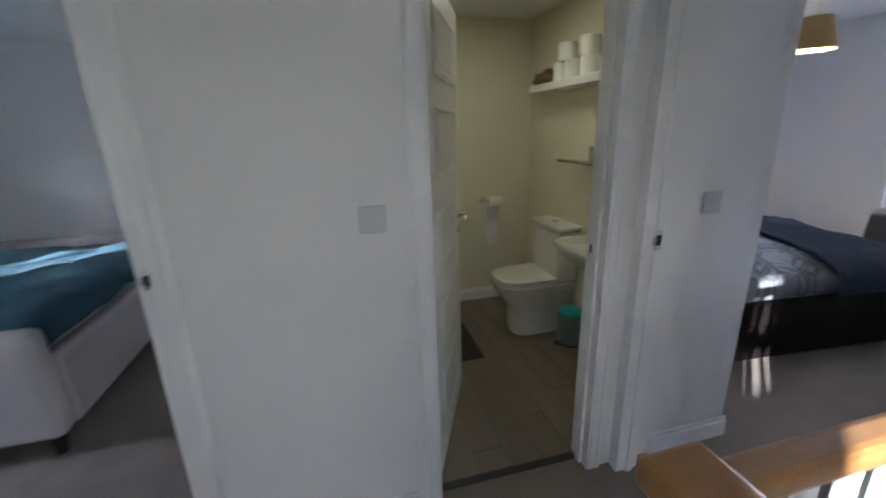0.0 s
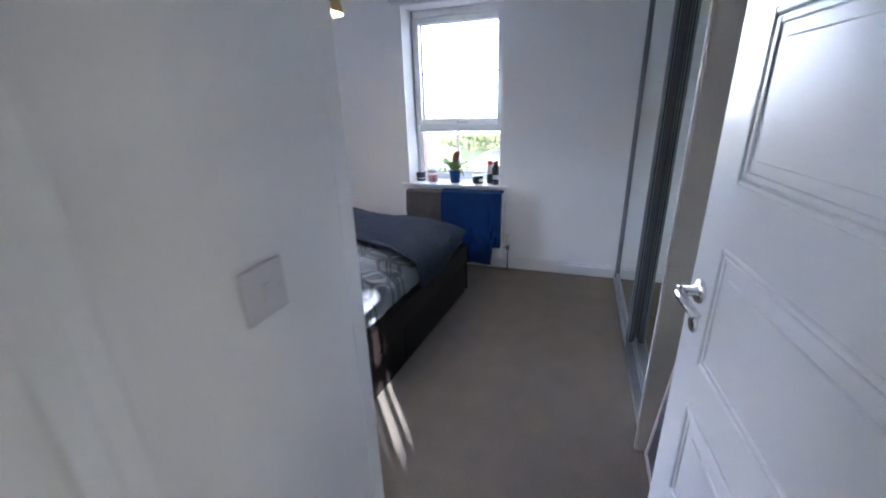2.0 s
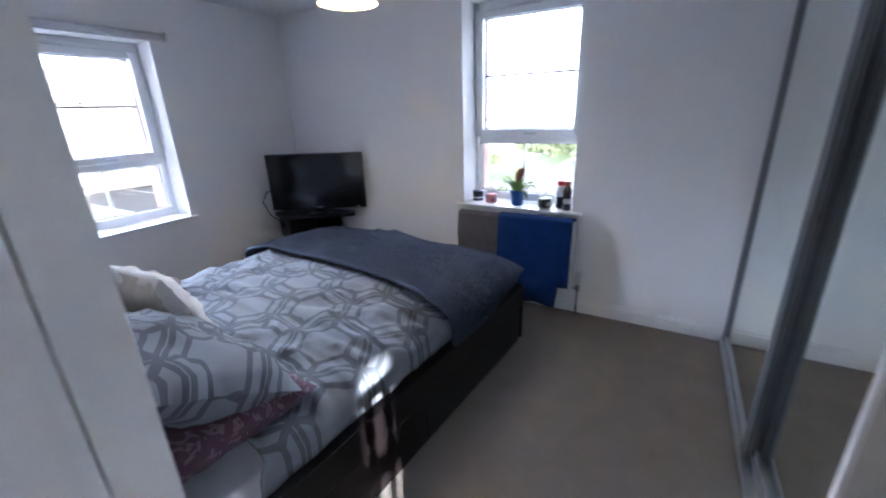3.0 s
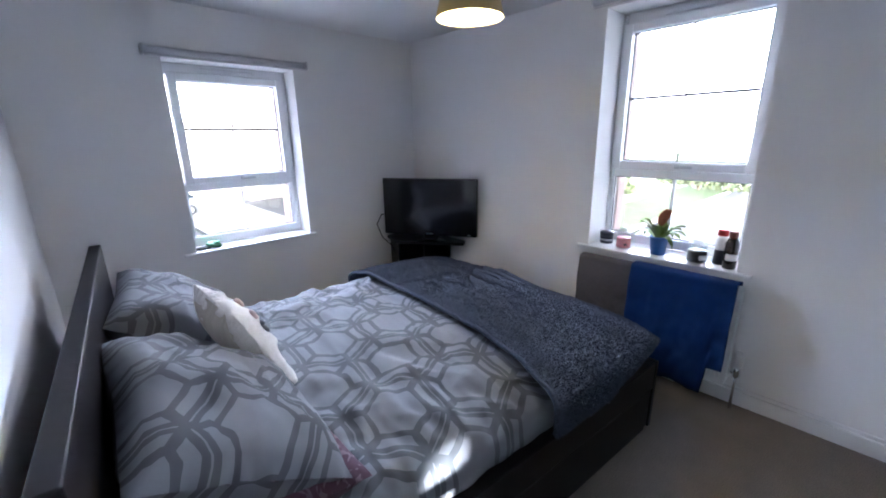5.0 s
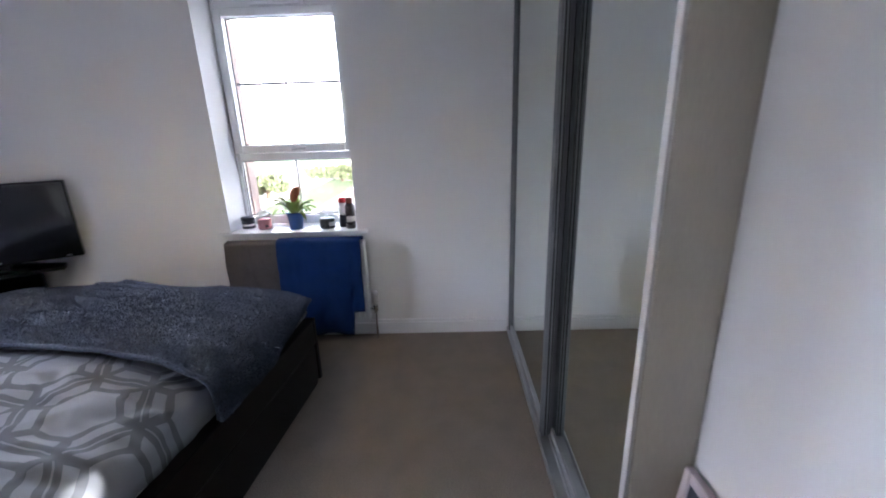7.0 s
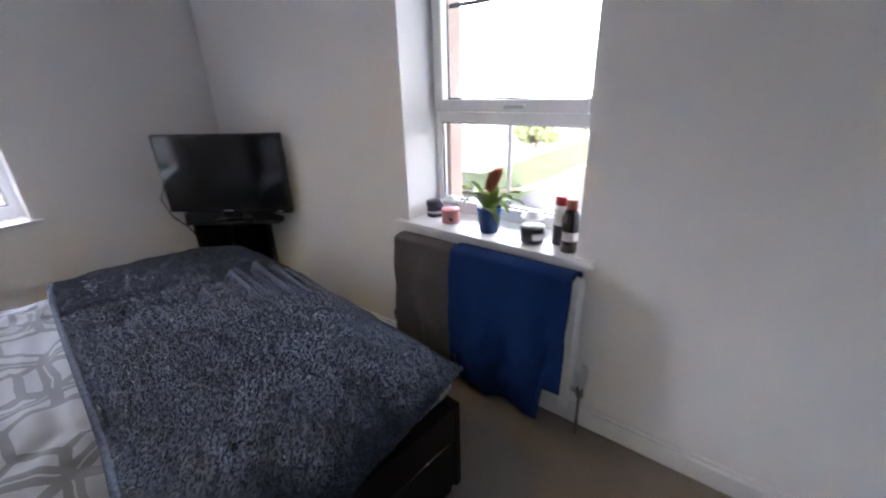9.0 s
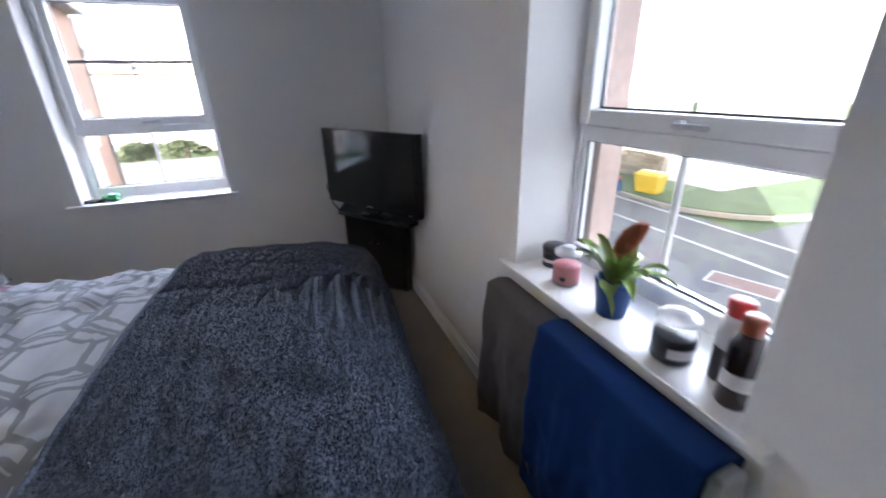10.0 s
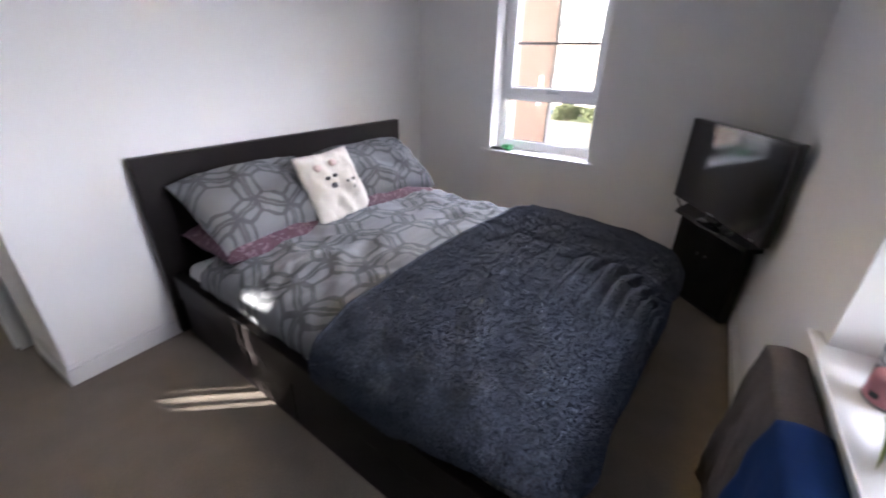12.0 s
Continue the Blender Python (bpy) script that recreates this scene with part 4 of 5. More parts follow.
stand = thing("television_stand", "black corner cabinet stand with smoked glass doors", "television stand")
top_plan = [(4.23, 4.43), (4.585, 3.94), (4.66, 3.99), (4.66, 4.66), (4.31, 4.66)]
body_plan = [(4.27, 4.45), (4.61, 4.13), (4.655, 4.17), (4.655, 4.655), (4.34, 4.655)]
part("top", bm_stack([(0.551, top_plan), (0.575, top_plan)]), STANDBLACK, stand)
part("body", bm_stack([(0.018, body_plan), (0.55, body_plan)]), STANDBLACK, stand)
front = pose(4.27, 4.45, 0, 0, 0, -43.3)
for x0, x1, kx in ((0.008, 0.231, 0.205), (0.236, 0.459, 0.262)):
    dr = part("door", bm_box(x0, x1, -0.012, -0.003, 0.04, 0.535, 0.002, 1), SMOKED, stand, "smoked black glass door")
    dr.matrix_local = front
    part("knob", bm_lathe([(0.006, 0), (0.009, 0.012), (0.0, 0.014)], 10), STANDBLACK, dr).matrix_local = pose(kx, -0.012, 0.36, 90)
for px, py in ((4.36, 4.45), (4.60, 4.22), (4.60, 4.60), (4.40, 4.60)):
    part("foot", bm_lathe([(0.02, 0), (0.02, 0.018)], 10, at=(px, py, 0)), BLACKRUB, stand)
cab = thing("cable", "thin dark cable looping behind the television", "cable")
tw = [TVM @ Vector(p) for p in ((-0.38, 0.06, 0.80), (-0.47, 0.07, 0.79), (-0.52, 0.07, 0.70), (-0.48, 0.08, 0.58), (-0.40, 0.10, 0.50), (-0.36, 0.12, 0.40), (-0.35, 0.2, 0.15))]
part("lead", bm_tube(tw, 0.005, 6), BLACKRUB, cab, smooth=True)

# ---- bedroom: radiator and towels ----
rad = thing("radiator", "white panel radiator under the window with towels over it", "radiator")
RX = 4.585
bm = bm_box(RX, RX + 0.02, 1.995, 2.885, 0.13, 0.675, 0.008, 2)
for i in range(22):
    y = 2.03 + i * 0.0395
    bm_box(RX - 0.006, RX + 0.002, y - 0.011, y + 0.011, 0.165, 0.64, 0.004, 1, bm)
part("panel", bm, RADIATOR, rad)
part("top_grille", bm_box(RX + 0.004, RX + 0.07, 1.997, 2.883, 0.662, 0.684, 0.003, 1), RADIATOR, rad)
for y in (1.992, 2.88):
    part("end_cover", bm_box(RX + 0.002, RX + 0.07, y, y + 0.008, 0.15, 0.68, 0.003, 1), RADIATOR, rad)
for y in (2.2, 2.68):
    part("bracket", bm_box(RX + 0.021, EX, y - 0.02, y + 0.02, 0.2, 0.6), RADIATOR, rad)
valve = bm_tube([(RX + 0.03, 1.99, 0.215), (RX + 0.03, 1.955, 0.215)], 0.012, 12)
bm_tube([(RX + 0.03, 1.955, 0.0), (RX + 0.03, 1.955, 0.255)], 0.0075, 12, valve)
bm_lathe([(0.015, 0.19), (0.019, 0.20), (0.019, 0.238), (0.013, 0.25)], 12, valve, at=(RX + 0.03, 1.955, 0))
part("valve", valve, CHROME, rad, "chrome radiator valve", smooth=True)
part("valve_cap", bm_lathe([(0.016, 0.251), (0.022, 0.26), (0.0235, 0.325), (0.017, 0.337)], 16, at=(RX + 0.03, 1.955, 0)), PLASTIC, rad, "white thermostat cap", smooth=True)
valve = bm_tube([(RX + 0.03, 2.89, 0.215), (RX + 0.03, 2.94, 0.215)], 0.012, 12)
bm_tube([(RX + 0.03, 2.94, 0.0), (RX + 0.03, 2.94, 0.25)], 0.0075, 12, valve)
bm_lathe([(0.015, 0.19), (0.020, 0.20), (0.020, 0.238), (0.012, 0.262)], 12, valve, at=(RX + 0.03, 2.94, 0))
part("valve", valve, CHROME, rad, "chrome radiator valve", smooth=True)


def draped(name, y0, y1, front_low, back_low, off, mat, label, seed, flare=0.0):
    """A cloth folded over the top of the radiator; its front hangs towards the room."""
    zt = 0.692 + off

    def f(i, j):
        y = y1 + (y0 - y1) * j
        x0 = RX - 0.008 - off
        ripple = 0.008 * math.sin(y * 31 + seed) + wavy(y, i, seed, 6, 0.02) + wavy(y * 2.5, i * 1.5, seed, 8, 0.012)
        if i < 0.7:
            k = 1 - i / 0.7
            low = front_low(j)
            z = zt + (low - zt) * k
            x = x0 - 0.012 - ripple * (0.2 + k) - 0.012 * math.sin(k * math.pi * 0.9) - 0.02 * k
            y += (j - 0.5) * flare * k + wavy(k, y, seed + 3, 5, 0.010) * k
        elif i < 0.85:
            k = (i - 0.7) / 0.15
            x = x0 - 0.012 - ripple * 0.2 + (0.085 + ripple * 0.2 + off) * k
            z = zt + 0.010 * math.sin(k * math.pi)
        else:
            k = (i - 0.85) / 0.15
            x, z = x0 + 0.073 + off, zt + (back_low - zt) * k
        return (x, y, z)

    ob = tagged(part(name, bm_grid(60, 44, f), mat, None, smooth=True), label, "towel")
    return solid(ob, 0.006, 0)


draped("towel", 2.50, 2.862, lambda j: 0.115 + 0.02 * math.sin(j * 5), 0.5, 0.0, GREYTOWEL, "grey-brown terry towel hanging over the radiator", 1)
draped("towel", 2.005, 2.53, lambda j: 0.235 if j > 0.86 else (0.03 + 0.05 * math.sin(j * 2.2) + (0.18 * max(0, 0.45 - j))), 0.45, 0.012, BLUETOWEL, "navy blue cotton towel hanging over the radiator", 4)

# ---- bedroom: things on the sills ----
SZ = A_Z0 + 0.009
def jar(m, wax, label, r=0.048, h=0.105, lid=True):
    t = thing("jar_candle", label, "candle", m)
    arc = 1.3 if wax is DARKWAX else 0.4
    part("glass", bm_lathe([(r * 0.9, 0), (r, 0.006), (r, h * 0.68), (r * 0.8, h * 0.8), (r * 0.8, h * 0.9), (r * 0.76, h * 0.9), (r * 0.76, h * 0.79), (r * 0.955, h * 0.67), (r * 0.955, 0.005)], 24), CLEAR, t, smooth=True)
    part("wax", bm_lathe([(r * 0.86, 0.006), (r * 0.945, 0.01), (r * 0.945, h * 0.60), (r * 0.9, h * 0.62)], 24), wax, t, smooth=True)
    part("label", bm_grid(8, 1, lambda u, v: ((r + 0.0012) * math.cos(3.6 + u * arc), (r + 0.0012) * math.sin(3.6 + u * arc), h * 0.2 + h * 0.12 * arc * v + h * 0.08 * v)), LABELW if wax is DARKWAX else DARKPATCH, t, "small paper label")
    if lid:
        part("lid", bm_lathe([(r * 0.84, h * 0.9), (r * 0.95, h * 0.93), (r * 0.95, h * 1.03), (r * 0.6, h * 1.06), (r * 0.5, h * 1.14), (r * 0.3, h * 1.18)], 24), FROSTED, t, "pale glass lid", smooth=True)
    return t


jar(pose(4.748, 2.67, SZ), PINKWAX, "pink wax candle in a clear lidded glass jar on the sill", 0.045, 0.112)
jar(pose(4.735, 2.25, SZ), DARKWAX, "dark wax candle in a clear lidded glass jar on the sill", 0.05, 0.11)
tin = thing("tin", "small dark navy round tin on the sill", "tin", pose(4.80, 2.805, SZ))
part("body", bm_lathe([(0.04, 0), (0.042, 0.004), (0.042, 0.05), (0.04, 0.052)], 24), NAVYCAN, tin, smooth=True)
part("lid", bm_lathe([(0.043, 0.053), (0.044, 0.056), (0.044, 0.074), (0.040, 0.078)], 24), NAVYCAN, tin, smooth=True)
part("band", bm_lathe([(0.0425, 0.02), (0.0428, 0.021), (0.0428, 0.030), (0.0425, 0.031)], 24), STEEL, tin, "pale band")
b1 = thing("bottle", "white and dark spray bottle with a red cap on the sill", "bottle", pose(4.775, 2.15, SZ) @ Matrix.Diagonal((1.18, 1.18, 0.97, 1)))
part("body", bm_lathe([(0.024, 0), (0.026, 0.004), (0.026, 0.085)], 20), NAVYCAN, b1, smooth=True)
part("upper_body", bm_lathe([(0.026, 0.086), (0.026, 0.15), (0.021, 0.165)], 20), LABELW, b1, smooth=True)
part("cap", bm_lathe([(0.021, 0.166), (0.0215, 0.17), (0.0215, 0.198), (0.018, 0.202)], 20), REDCAP, b1, "red cap", smooth=True)
b2 = thing("bottle", "tall dark amber bottle with a pale label on the sill", "bottle", pose(4.722, 2.092, SZ) @ Matrix.Diagonal((1.15, 1.15, 0.97, 1)))
part("body", bm_lathe([(0.026, 0), (0.028, 0.005), (0.028, 0.14), (0.02, 0.165), (0.016, 0.17)], 20), AMBER, b2, smooth=True)
part("label", bm_grid(12, 1, lambda u, v: (0.0288 * math.cos(2.6 + u * 3), 0.0288 * math.sin(2.6 + u * 3), 0.05 + 0.035 * v)), LABELW, b2, "pale label")
part("cap", bm_lathe([(0.017, 0.171), (0.018, 0.174), (0.018, 0.205), (0.015, 0.21)], 18), RUSTCAP, b2, "rust-red cap", smooth=True)

plant = thing("potted_plant", "bromeliad with a rust-red flower spike in a blue pot", "plant", pose(4.745, 2.46, SZ) @ Matrix.Scale(1.05, 4))
pot = part("pot", bm_lathe([(0.036, 0), (0.038, 0.004), (0.050, 0.095), (0.052, 0.097), (0.052, 0.108), (0.046, 0.108), (0.044, 0.096)], 28), BLUEPOT, plant, "glossy blue pot", smooth=True)
part("soil", bm_lathe([(0.044, 0.086), (0.045, 0.094), (0.02, 0.098)], 20), SOIL, plant)
rng = random.Random(5)
for i in range(24):
    a = i * 2.399 + rng.uniform(-0.2, 0.2)
    inner = i < 11
    length = rng.uniform(0.10, 0.15) if inner else rng.uniform(0.13, 0.19)
    rise = rng.uniform(1.1, 1.35) if inner else rng.uniform(0.6, 1.15)
    wid = rng.uniform(0.017, 0.025)
    twist = rng.uniform(-0.3, 0.3)

    def leaf(u, v, a=a, length=length, rise=rise, wid=wid, twist=twist):
        bend = rise - 2.3 * u * u * (1.35 - rise * 0.6)
        d = length * u
        r = 0.012 + d * math.cos(rise) * (1 + 0.25 * u)
        z = 0.085 + d * math.sin(rise) - 0.75 * length * u * u * u * (1.55 - rise)
        w = wid * (1 - (2 * u - 0.85) ** 2 * 0.6) * (1 if u < 0.9 else (1 - u) * 8 + 0.2)
        s = 2 * v - 1
        x, y = r, s * w
        z += 0.008 * abs(s) + twist * s * w * u
        if x > 0.16:
            x = 0.16 + (x - 0.16) * 0.5
        X = x * math.cos(a) - y * math.sin(a)
        Y = x * math.sin(a) + y * math.cos(a)
        return (max(-0.10, min(X, 0.13)), Y, z)

    part("leaf", bm_grid(10, 4, leaf), LEAF, plant, smooth=True)
sp = bmesh.new()
axis = Vector((0.045, -0.012, 0.078))
for k in range(190):
    u = (k + 0.5) / 190
    ang = k * 2.399
    base = Vector((0, 0, 0.165)) + axis * u
    r = 0.024 * math.sin(math.pi * (0.14 + 0.84 * u)) ** 0.7
    out = Vector((math.cos(ang), math.sin(ang), 0.6)).normalized()
    p0, p1 = base, base + out * (r + 0.008 + 0.006 * rng.random()) + axis * 0.08
    bm_tube([p0, (p0 + p1) / 2 + Vector((0, 0, 0.002)), p1], [0.0045, 0.0042, 0.0008], 4, sp)
part("flower_spike", sp, FLOWER, plant, "feathery rust-red flower spike")
part("stem", bm_tube([(0, 0, 0.09), (0, 0, 0.15), tuple(Vector((0, 0, 0.165)) + axis * 0.9)], 0.006, 8), LEAF, plant)

SB = B_Z0 + 0.009
kn = thing("hair_clip", "dark clip lying on the window sill", "clip", pose(2.80, 4.735, SB, 0, 0, 20))
part("arm", bm_box(-0.05, 0.05, -0.015, 0.015, 0, 0.018, 0.006, 2), BLACKRUB, kn)
part("arm", bm_box(-0.02, 0.06, -0.03, -0.016, 0, 0.014, 0.005, 2), BLACKRUB, kn)
toy = thing("trinket", "small crumpled green plastic bag on the window sill", "trinket", pose(2.90, 4.76, SB))
bm = bmesh.new()
bmesh.ops.create_icosphere(bm, subdivisions=3, radius=0.05)
for v in bm.verts:
    v.co *= 1 + 0.5 * noise.noise(v.co * 30)
    v.co.z = max(0, 0.02 + v.co.z * 0.5)
part("body", bm, GREENPL, toy)

# ---- bedroom: pendant lamp ----
pend = thing("pendant_lamp", "mustard fabric pendant lamp, switched on, hanging from the ceiling", "lamp", pose(3.5, 2.845, 0))
bm = bm_grid(40, 6, lambda u, v: ((0.135 - 0.05 * v) * math.cos(2 * math.pi * u), (0.135 - 0.05 * v) * math.sin(2 * math.pi * u), 1.895 + 0.20 * v))
part("shade", bm, SHADE, pend, "tapered mustard fabric shade", smooth=True)
bm = bm_grid(40, 6, lambda u, v: ((0.132 - 0.05 * v) * math.cos(2 * math.pi * u), (0.132 - 0.05 * v) * math.sin(2 * math.pi * u), 1.896 + 0.198 * v))
part("lining", bm, SHADEIN, pend, "pale shade lining", smooth=True)
part("cord", bm_tube([(0, 0, 2.09), (0, 0, 2.235)], 0.0035, 8), PLASTIC, pend)
part("ceiling_rose", bm_lathe([(0.045, 2.225), (0.045, 2.243), (0.03, TOP)], 20), PLASTIC, pend, smooth=True)
part("bulb_holder", bm_lathe([(0.018, 2.045), (0.02, 2.05), (0.02, 2.085), (0.008, 2.095)], 14), PLASTIC, pend, smooth=True)
for k in range(3):
    a = k * 2.094
    part("spider_arm", bm_tube([(0.015 * math.cos(a), 0.015 * math.sin(a), 2.085), (0.083 * math.cos(a), 0.083 * math.sin(a), 2.093)], 0.002, 6), STEEL, pend)

# ---- bathroom ----
BE = WX - 0.11
wc = thing("toilet", "white close-coupled toilet with the lid down", "toilet", pose(BE, 3.14, 0, 0, 0, 180))


def d_outline(front, back, half, n=20):
    """Plan of a pan: straight at the back, rounded at the front (+x)."""
    pts = [(back, -half)]
    for i in range(n + 1):
        a = -math.pi / 2 + math.pi * i / n
        pts.append((front - half * 1.15 + half * 1.15 * sgn(math.cos(a), 0.75), half * sgn(math.sin(a), 0.75)))
    pts.append((back, half))
    return pts


part("pan", bm_stack([(0, d_outline(0.43, 0.03, 0.115)), (0.02, d_outline(0.435, 0.03, 0.118)), (0.20, d_outline(0.445, 0.03, 0.125)), (0.28, d_outline(0.50, 0.03, 0.15)), (0.35, d_outline(0.545, 0.03, 0.175)), (0.395, d_outline(0.555, 0.03, 0.182)), (0.405, d_outline(0.55, 0.03, 0.178))]), CERAMIC, wc, smooth=False)
part("seat", bm_stack([(0.407, d_outline(0.548, 0.17, 0.176)), (0.412, d_outline(0.556, 0.17, 0.183)), (0.422, d_outline(0.556, 0.17, 0.183)), (0.426, d_outline(0.55, 0.17, 0.178))]), CERAMIC, wc, "white toilet seat")
part("lid", bm_stack([(0.429, d_outline(0.55, 0.165, 0.178)), (0.434, d_outline(0.56, 0.165, 0.186)), (0.446, d_outline(0.558, 0.165, 0.185)), (0.455, d_outline(0.53, 0.175, 0.165))]), CERAMIC, wc, "white closed lid")
part("cistern", bm_box(0.005, 0.17, -0.185, 0.185, 0.406, 0.775, 0.03, 3), CERAMIC, wc, smooth=False)
part("cistern_lid", bm_box(0.003, 0.185, -0.195, 0.195, 0.777, 0.812, 0.012, 3), CERAMIC, wc)
part("flush_button", bm_lathe([(0.028, 0.812), (0.028, 0.817), (0.024, 0.819)], 20, at=(0.095, 0, 0)), CHROME, wc, "chrome flush button", smooth=True)

basin = thing("wash_basin", "white wall-hung wash basin", "basin", pose(BE, 2.45, 0, 0, 0, 180))
def oval(back, front, half, n=28):
    return [((back + front) / 2 + (front - back) / 2 * sgn(math.cos(2 * math.pi * i / n), 0.45), half * sgn(math.sin(2 * math.pi * i / n), 0.45)) for i in range(n)]


part("bowl", bm_stack([(0.66, oval(0.01, 0.22, 0.14)), (0.72, oval(0.004, 0.34, 0.235)), (0.79, oval(0.003, 0.385, 0.272)), (0.815, oval(0.003, 0.39, 0.275)), (0.822, oval(0.006, 0.384, 0.27)), (0.822, oval(0.10, 0.36, 0.245)), (0.78, oval(0.12, 0.34, 0.22)), (0.73, oval(0.17, 0.29, 0.12))]), CERAMIC, basin, smooth=False)
tap = bm_lathe([(0.024, 0.822), (0.022, 0.83), (0.019, 0.90), (0.02, 0.93), (0.014, 0.945)], 16, at=(0.055, 0, 0))
bm_tube([(0.055, 0, 0.87), (0.11, 0, 0.885), (0.16, 0, 0.87)], 0.011, 12, tap)
part("tap", tap, CHROME, basin, "chrome mixer tap", smooth=True)
part("waste_pipe", bm_tube([(0.16, 0, 0.66), (0.16, 0, 0.52), (0.10, 0, 0.48), (0.0, 0, 0.48)], 0.018, 12), PLASTIC, basin, smooth=True)

pb = thing("pedal_bin", "small pale teal pedal bin with a bright teal lid", "bin", pose(1.83, 2.855, 0, 0, 0, 180))
part("body", bm_lathe([(0.075, 0.012), (0.078, 0.016), (0.084, 0.215), (0.086, 0.22)], 28), BINBODY, pb, smooth=True)
part("base", bm_lathe([(0.079, 0), (0.081, 0.004), (0.079, 0.0115)], 28), BLACKRUB, pb)
part("lid", bm_lathe([(0.087, 0.222), (0.09, 0.228), (0.088, 0.245), (0.06, 0.265), (0.02, 0.272)], 28), TEAL, pb, "bright teal domed lid", smooth=True)
part("pedal", bm_box(0.07, 0.115, -0.025, 0.025, 0.008, 0.018, 0.005, 2), BLACKRUB, pb, "black pedal")

sh = thing("wall_shelf", "white floating shelf on the bathroom wall", "shelf")
part("board", bm_box(BE - 0.155, BE, 2.62, 3.50, 1.695, 1.742, 0.004, 2), GLOSS, sh)
for x, y, z in ((BE - 0.085, 3.17, 1.742), (BE - 0.085, 3.035, 1.742), (BE - 0.075, 2.88, 1.742), (BE - 0.085, 3.12, 1.852), (BE - 0.075, 2.90, 1.852)):
    tr = thing("toilet_roll", "spare white toilet roll standing on the shelf", "toilet roll", pose(x, y, z), "spare toilet rolls")
    bmr = bm_lathe([(0.02, 0.0), (0.055, 0.001), (0.057, 0.004), (0.057, 0.106), (0.055, 0.109), (0.02, 0.1095)], 26)
    part("paper", bmr, PAPER, tr)
    part("core", bm_lathe([(0.0195, 0.0015), (0.0195, 0.1085)], 14), BROWNCLOTH, tr, "cardboard core")
cl = thing("folded_cloth", "crumpled brown cloth lying at the end of the shelf", "cloth", pose(BE - 0.08, 3.36, 1.742))
bm = bmesh.new()
bmesh.ops.create_icosphere(bm, subdivisions=4, radius=1)
for v in bm.verts:
    k = 1 + 0.35 * noise.noise(v.co * 2.3) + 0.15 * noise.noise(v.co * 6)
    v.co = Vector((v.co.x * 0.075 * k, v.co.y * 0.14 * k, max(0.0, 0.035 + v.co.z * 0.055 * k)))
part("heap", bm, BROWNCLOTH, cl, smooth=True)

gs = thing("glass_shelf", "narrow glass shelf on chrome brackets", "shelf")
part("glass", bm_box(BE - 0.13, BE - 0.012, 2.42, 3.1, 1.235, 1.243, 0.002, 1), SHELFGLASS, gs)
for y in (2.52, 2.88):
    b = bm_lathe([(0.02, 0), (0.02, 0.014), (0.014, 0.016), (0.014, 0.045)], 14)
    k = part("bracket", b, CHROME, gs, "chrome bracket", smooth=True)
    k.matrix_local = pose(BE, y, 1.225, 0, -90, 0)
part("rail", bm_tube([(BE - 0.132, 2.42, 1.25), (BE - 0.132, 3.1, 1.25)], 0.004, 8), CHROME, gs, smooth=True)

tum = thing("tumbler", "clear glass tumbler standing on the glass shelf", "tumbler", pose(BE - 0.07, 2.78, 1.2432))
part("glass", bm_lathe([(0.028, 0), (0.030, 0.003), (0.036, 0.10), (0.034, 0.10), (0.028, 0.006)], 20), CLEAR, tum, smooth=True)
rh = thing("toilet_roll_holder", "chrome wall holder with a hanging white toilet roll", "toilet roll holder", pose(1.60, 3.775, 0.89))
part("rose", bm_lathe([(0.024, 0), (0.024, 0.008), (0.01, 0.01), (0.008, 0.06)], 16), CHROME, rh, smooth=True).matrix_local = pose(-0.085, 0, 0, 90)
part("bar", bm_tube([(-0.085, -0.06, 0), (0.065, -0.06, 0)], 0.006, 8), CHROME, rh, smooth=True)
part("roll", bm_tube([(-0.055, -0.065, -0.01), (0.055, -0.065, -0.01)], 0.042, 22), PAPER, rh, "white paper roll")
solid(part("hanging_sheet", bm_grid(3, 20, lambda u, v: (-0.052 + 0.104 * u, -0.022 - 0.004 * math.sin(v * 9), -0.02 - 0.36 * v)), PAPER, rh, "long hanging tail of paper"), 0.001)

bmat = thing("bath_mat", "dark brown bath mat lying on the floor", "mat", pose(1.03, 3.30, 0.004, 0, 0, -1))
part("mat_top", bm_box(-0.17, 0.17, -0.46, 0.44, 0, 0.014, 0.006, 2), MAT, bmat)

# ---- back bedroom: the white bed ----
ub = thing("upholstered_bed", "white faux-leather upholstered bed on short dark legs", "bed")
part("footboard", bm_box(-2.6, -1.0, 2.62, 2.74, 0.10, 0.66, 0.05, 4), BEDWHITE, ub, smooth=False)
part("side_rail", bm_box(-1.09, -1.0, 2.742, 4.70, 0.10, 0.50, 0.035, 3), BEDWHITE, ub)
part("side_rail", bm_box(-2.6, -2.51, 2.742, 4.70, 0.10, 0.50, 0.035, 3), BEDWHITE, ub)
part("headboard", bm_box(-2.62, -0.98, 4.702, 4.82, 0.10, 0.66, 0.04, 4), BEDWHITE, ub)
for x in (-2.5, -1.07):
    for y in (2.68, 4.6):
        part("leg", bm_lathe([(0.022, 0), (0.032, 0.10)], 12, at=(x, y, 0)), BEDWOOD, ub, "dark wooden leg")
tagged(part("mattress", bm_box(-2.505, -1.095, 2.75, 4.69, 0.30, 0.52, 0.05, 3), SHEET), "white mattress in the upholstered bed", "mattress")
bm = bm_grid(50, 50, lambda u, v: (-2.56 + 1.52 * u, 2.77 + 1.7 * v, 0.53 + 0.15 * ((1 - abs(2 * u - 1) ** 8) * (1 - abs(2 * v - 1) ** 10)) ** 0.5 + wavy(u * 3, v * 3, 2, 2.5, 0.03)))
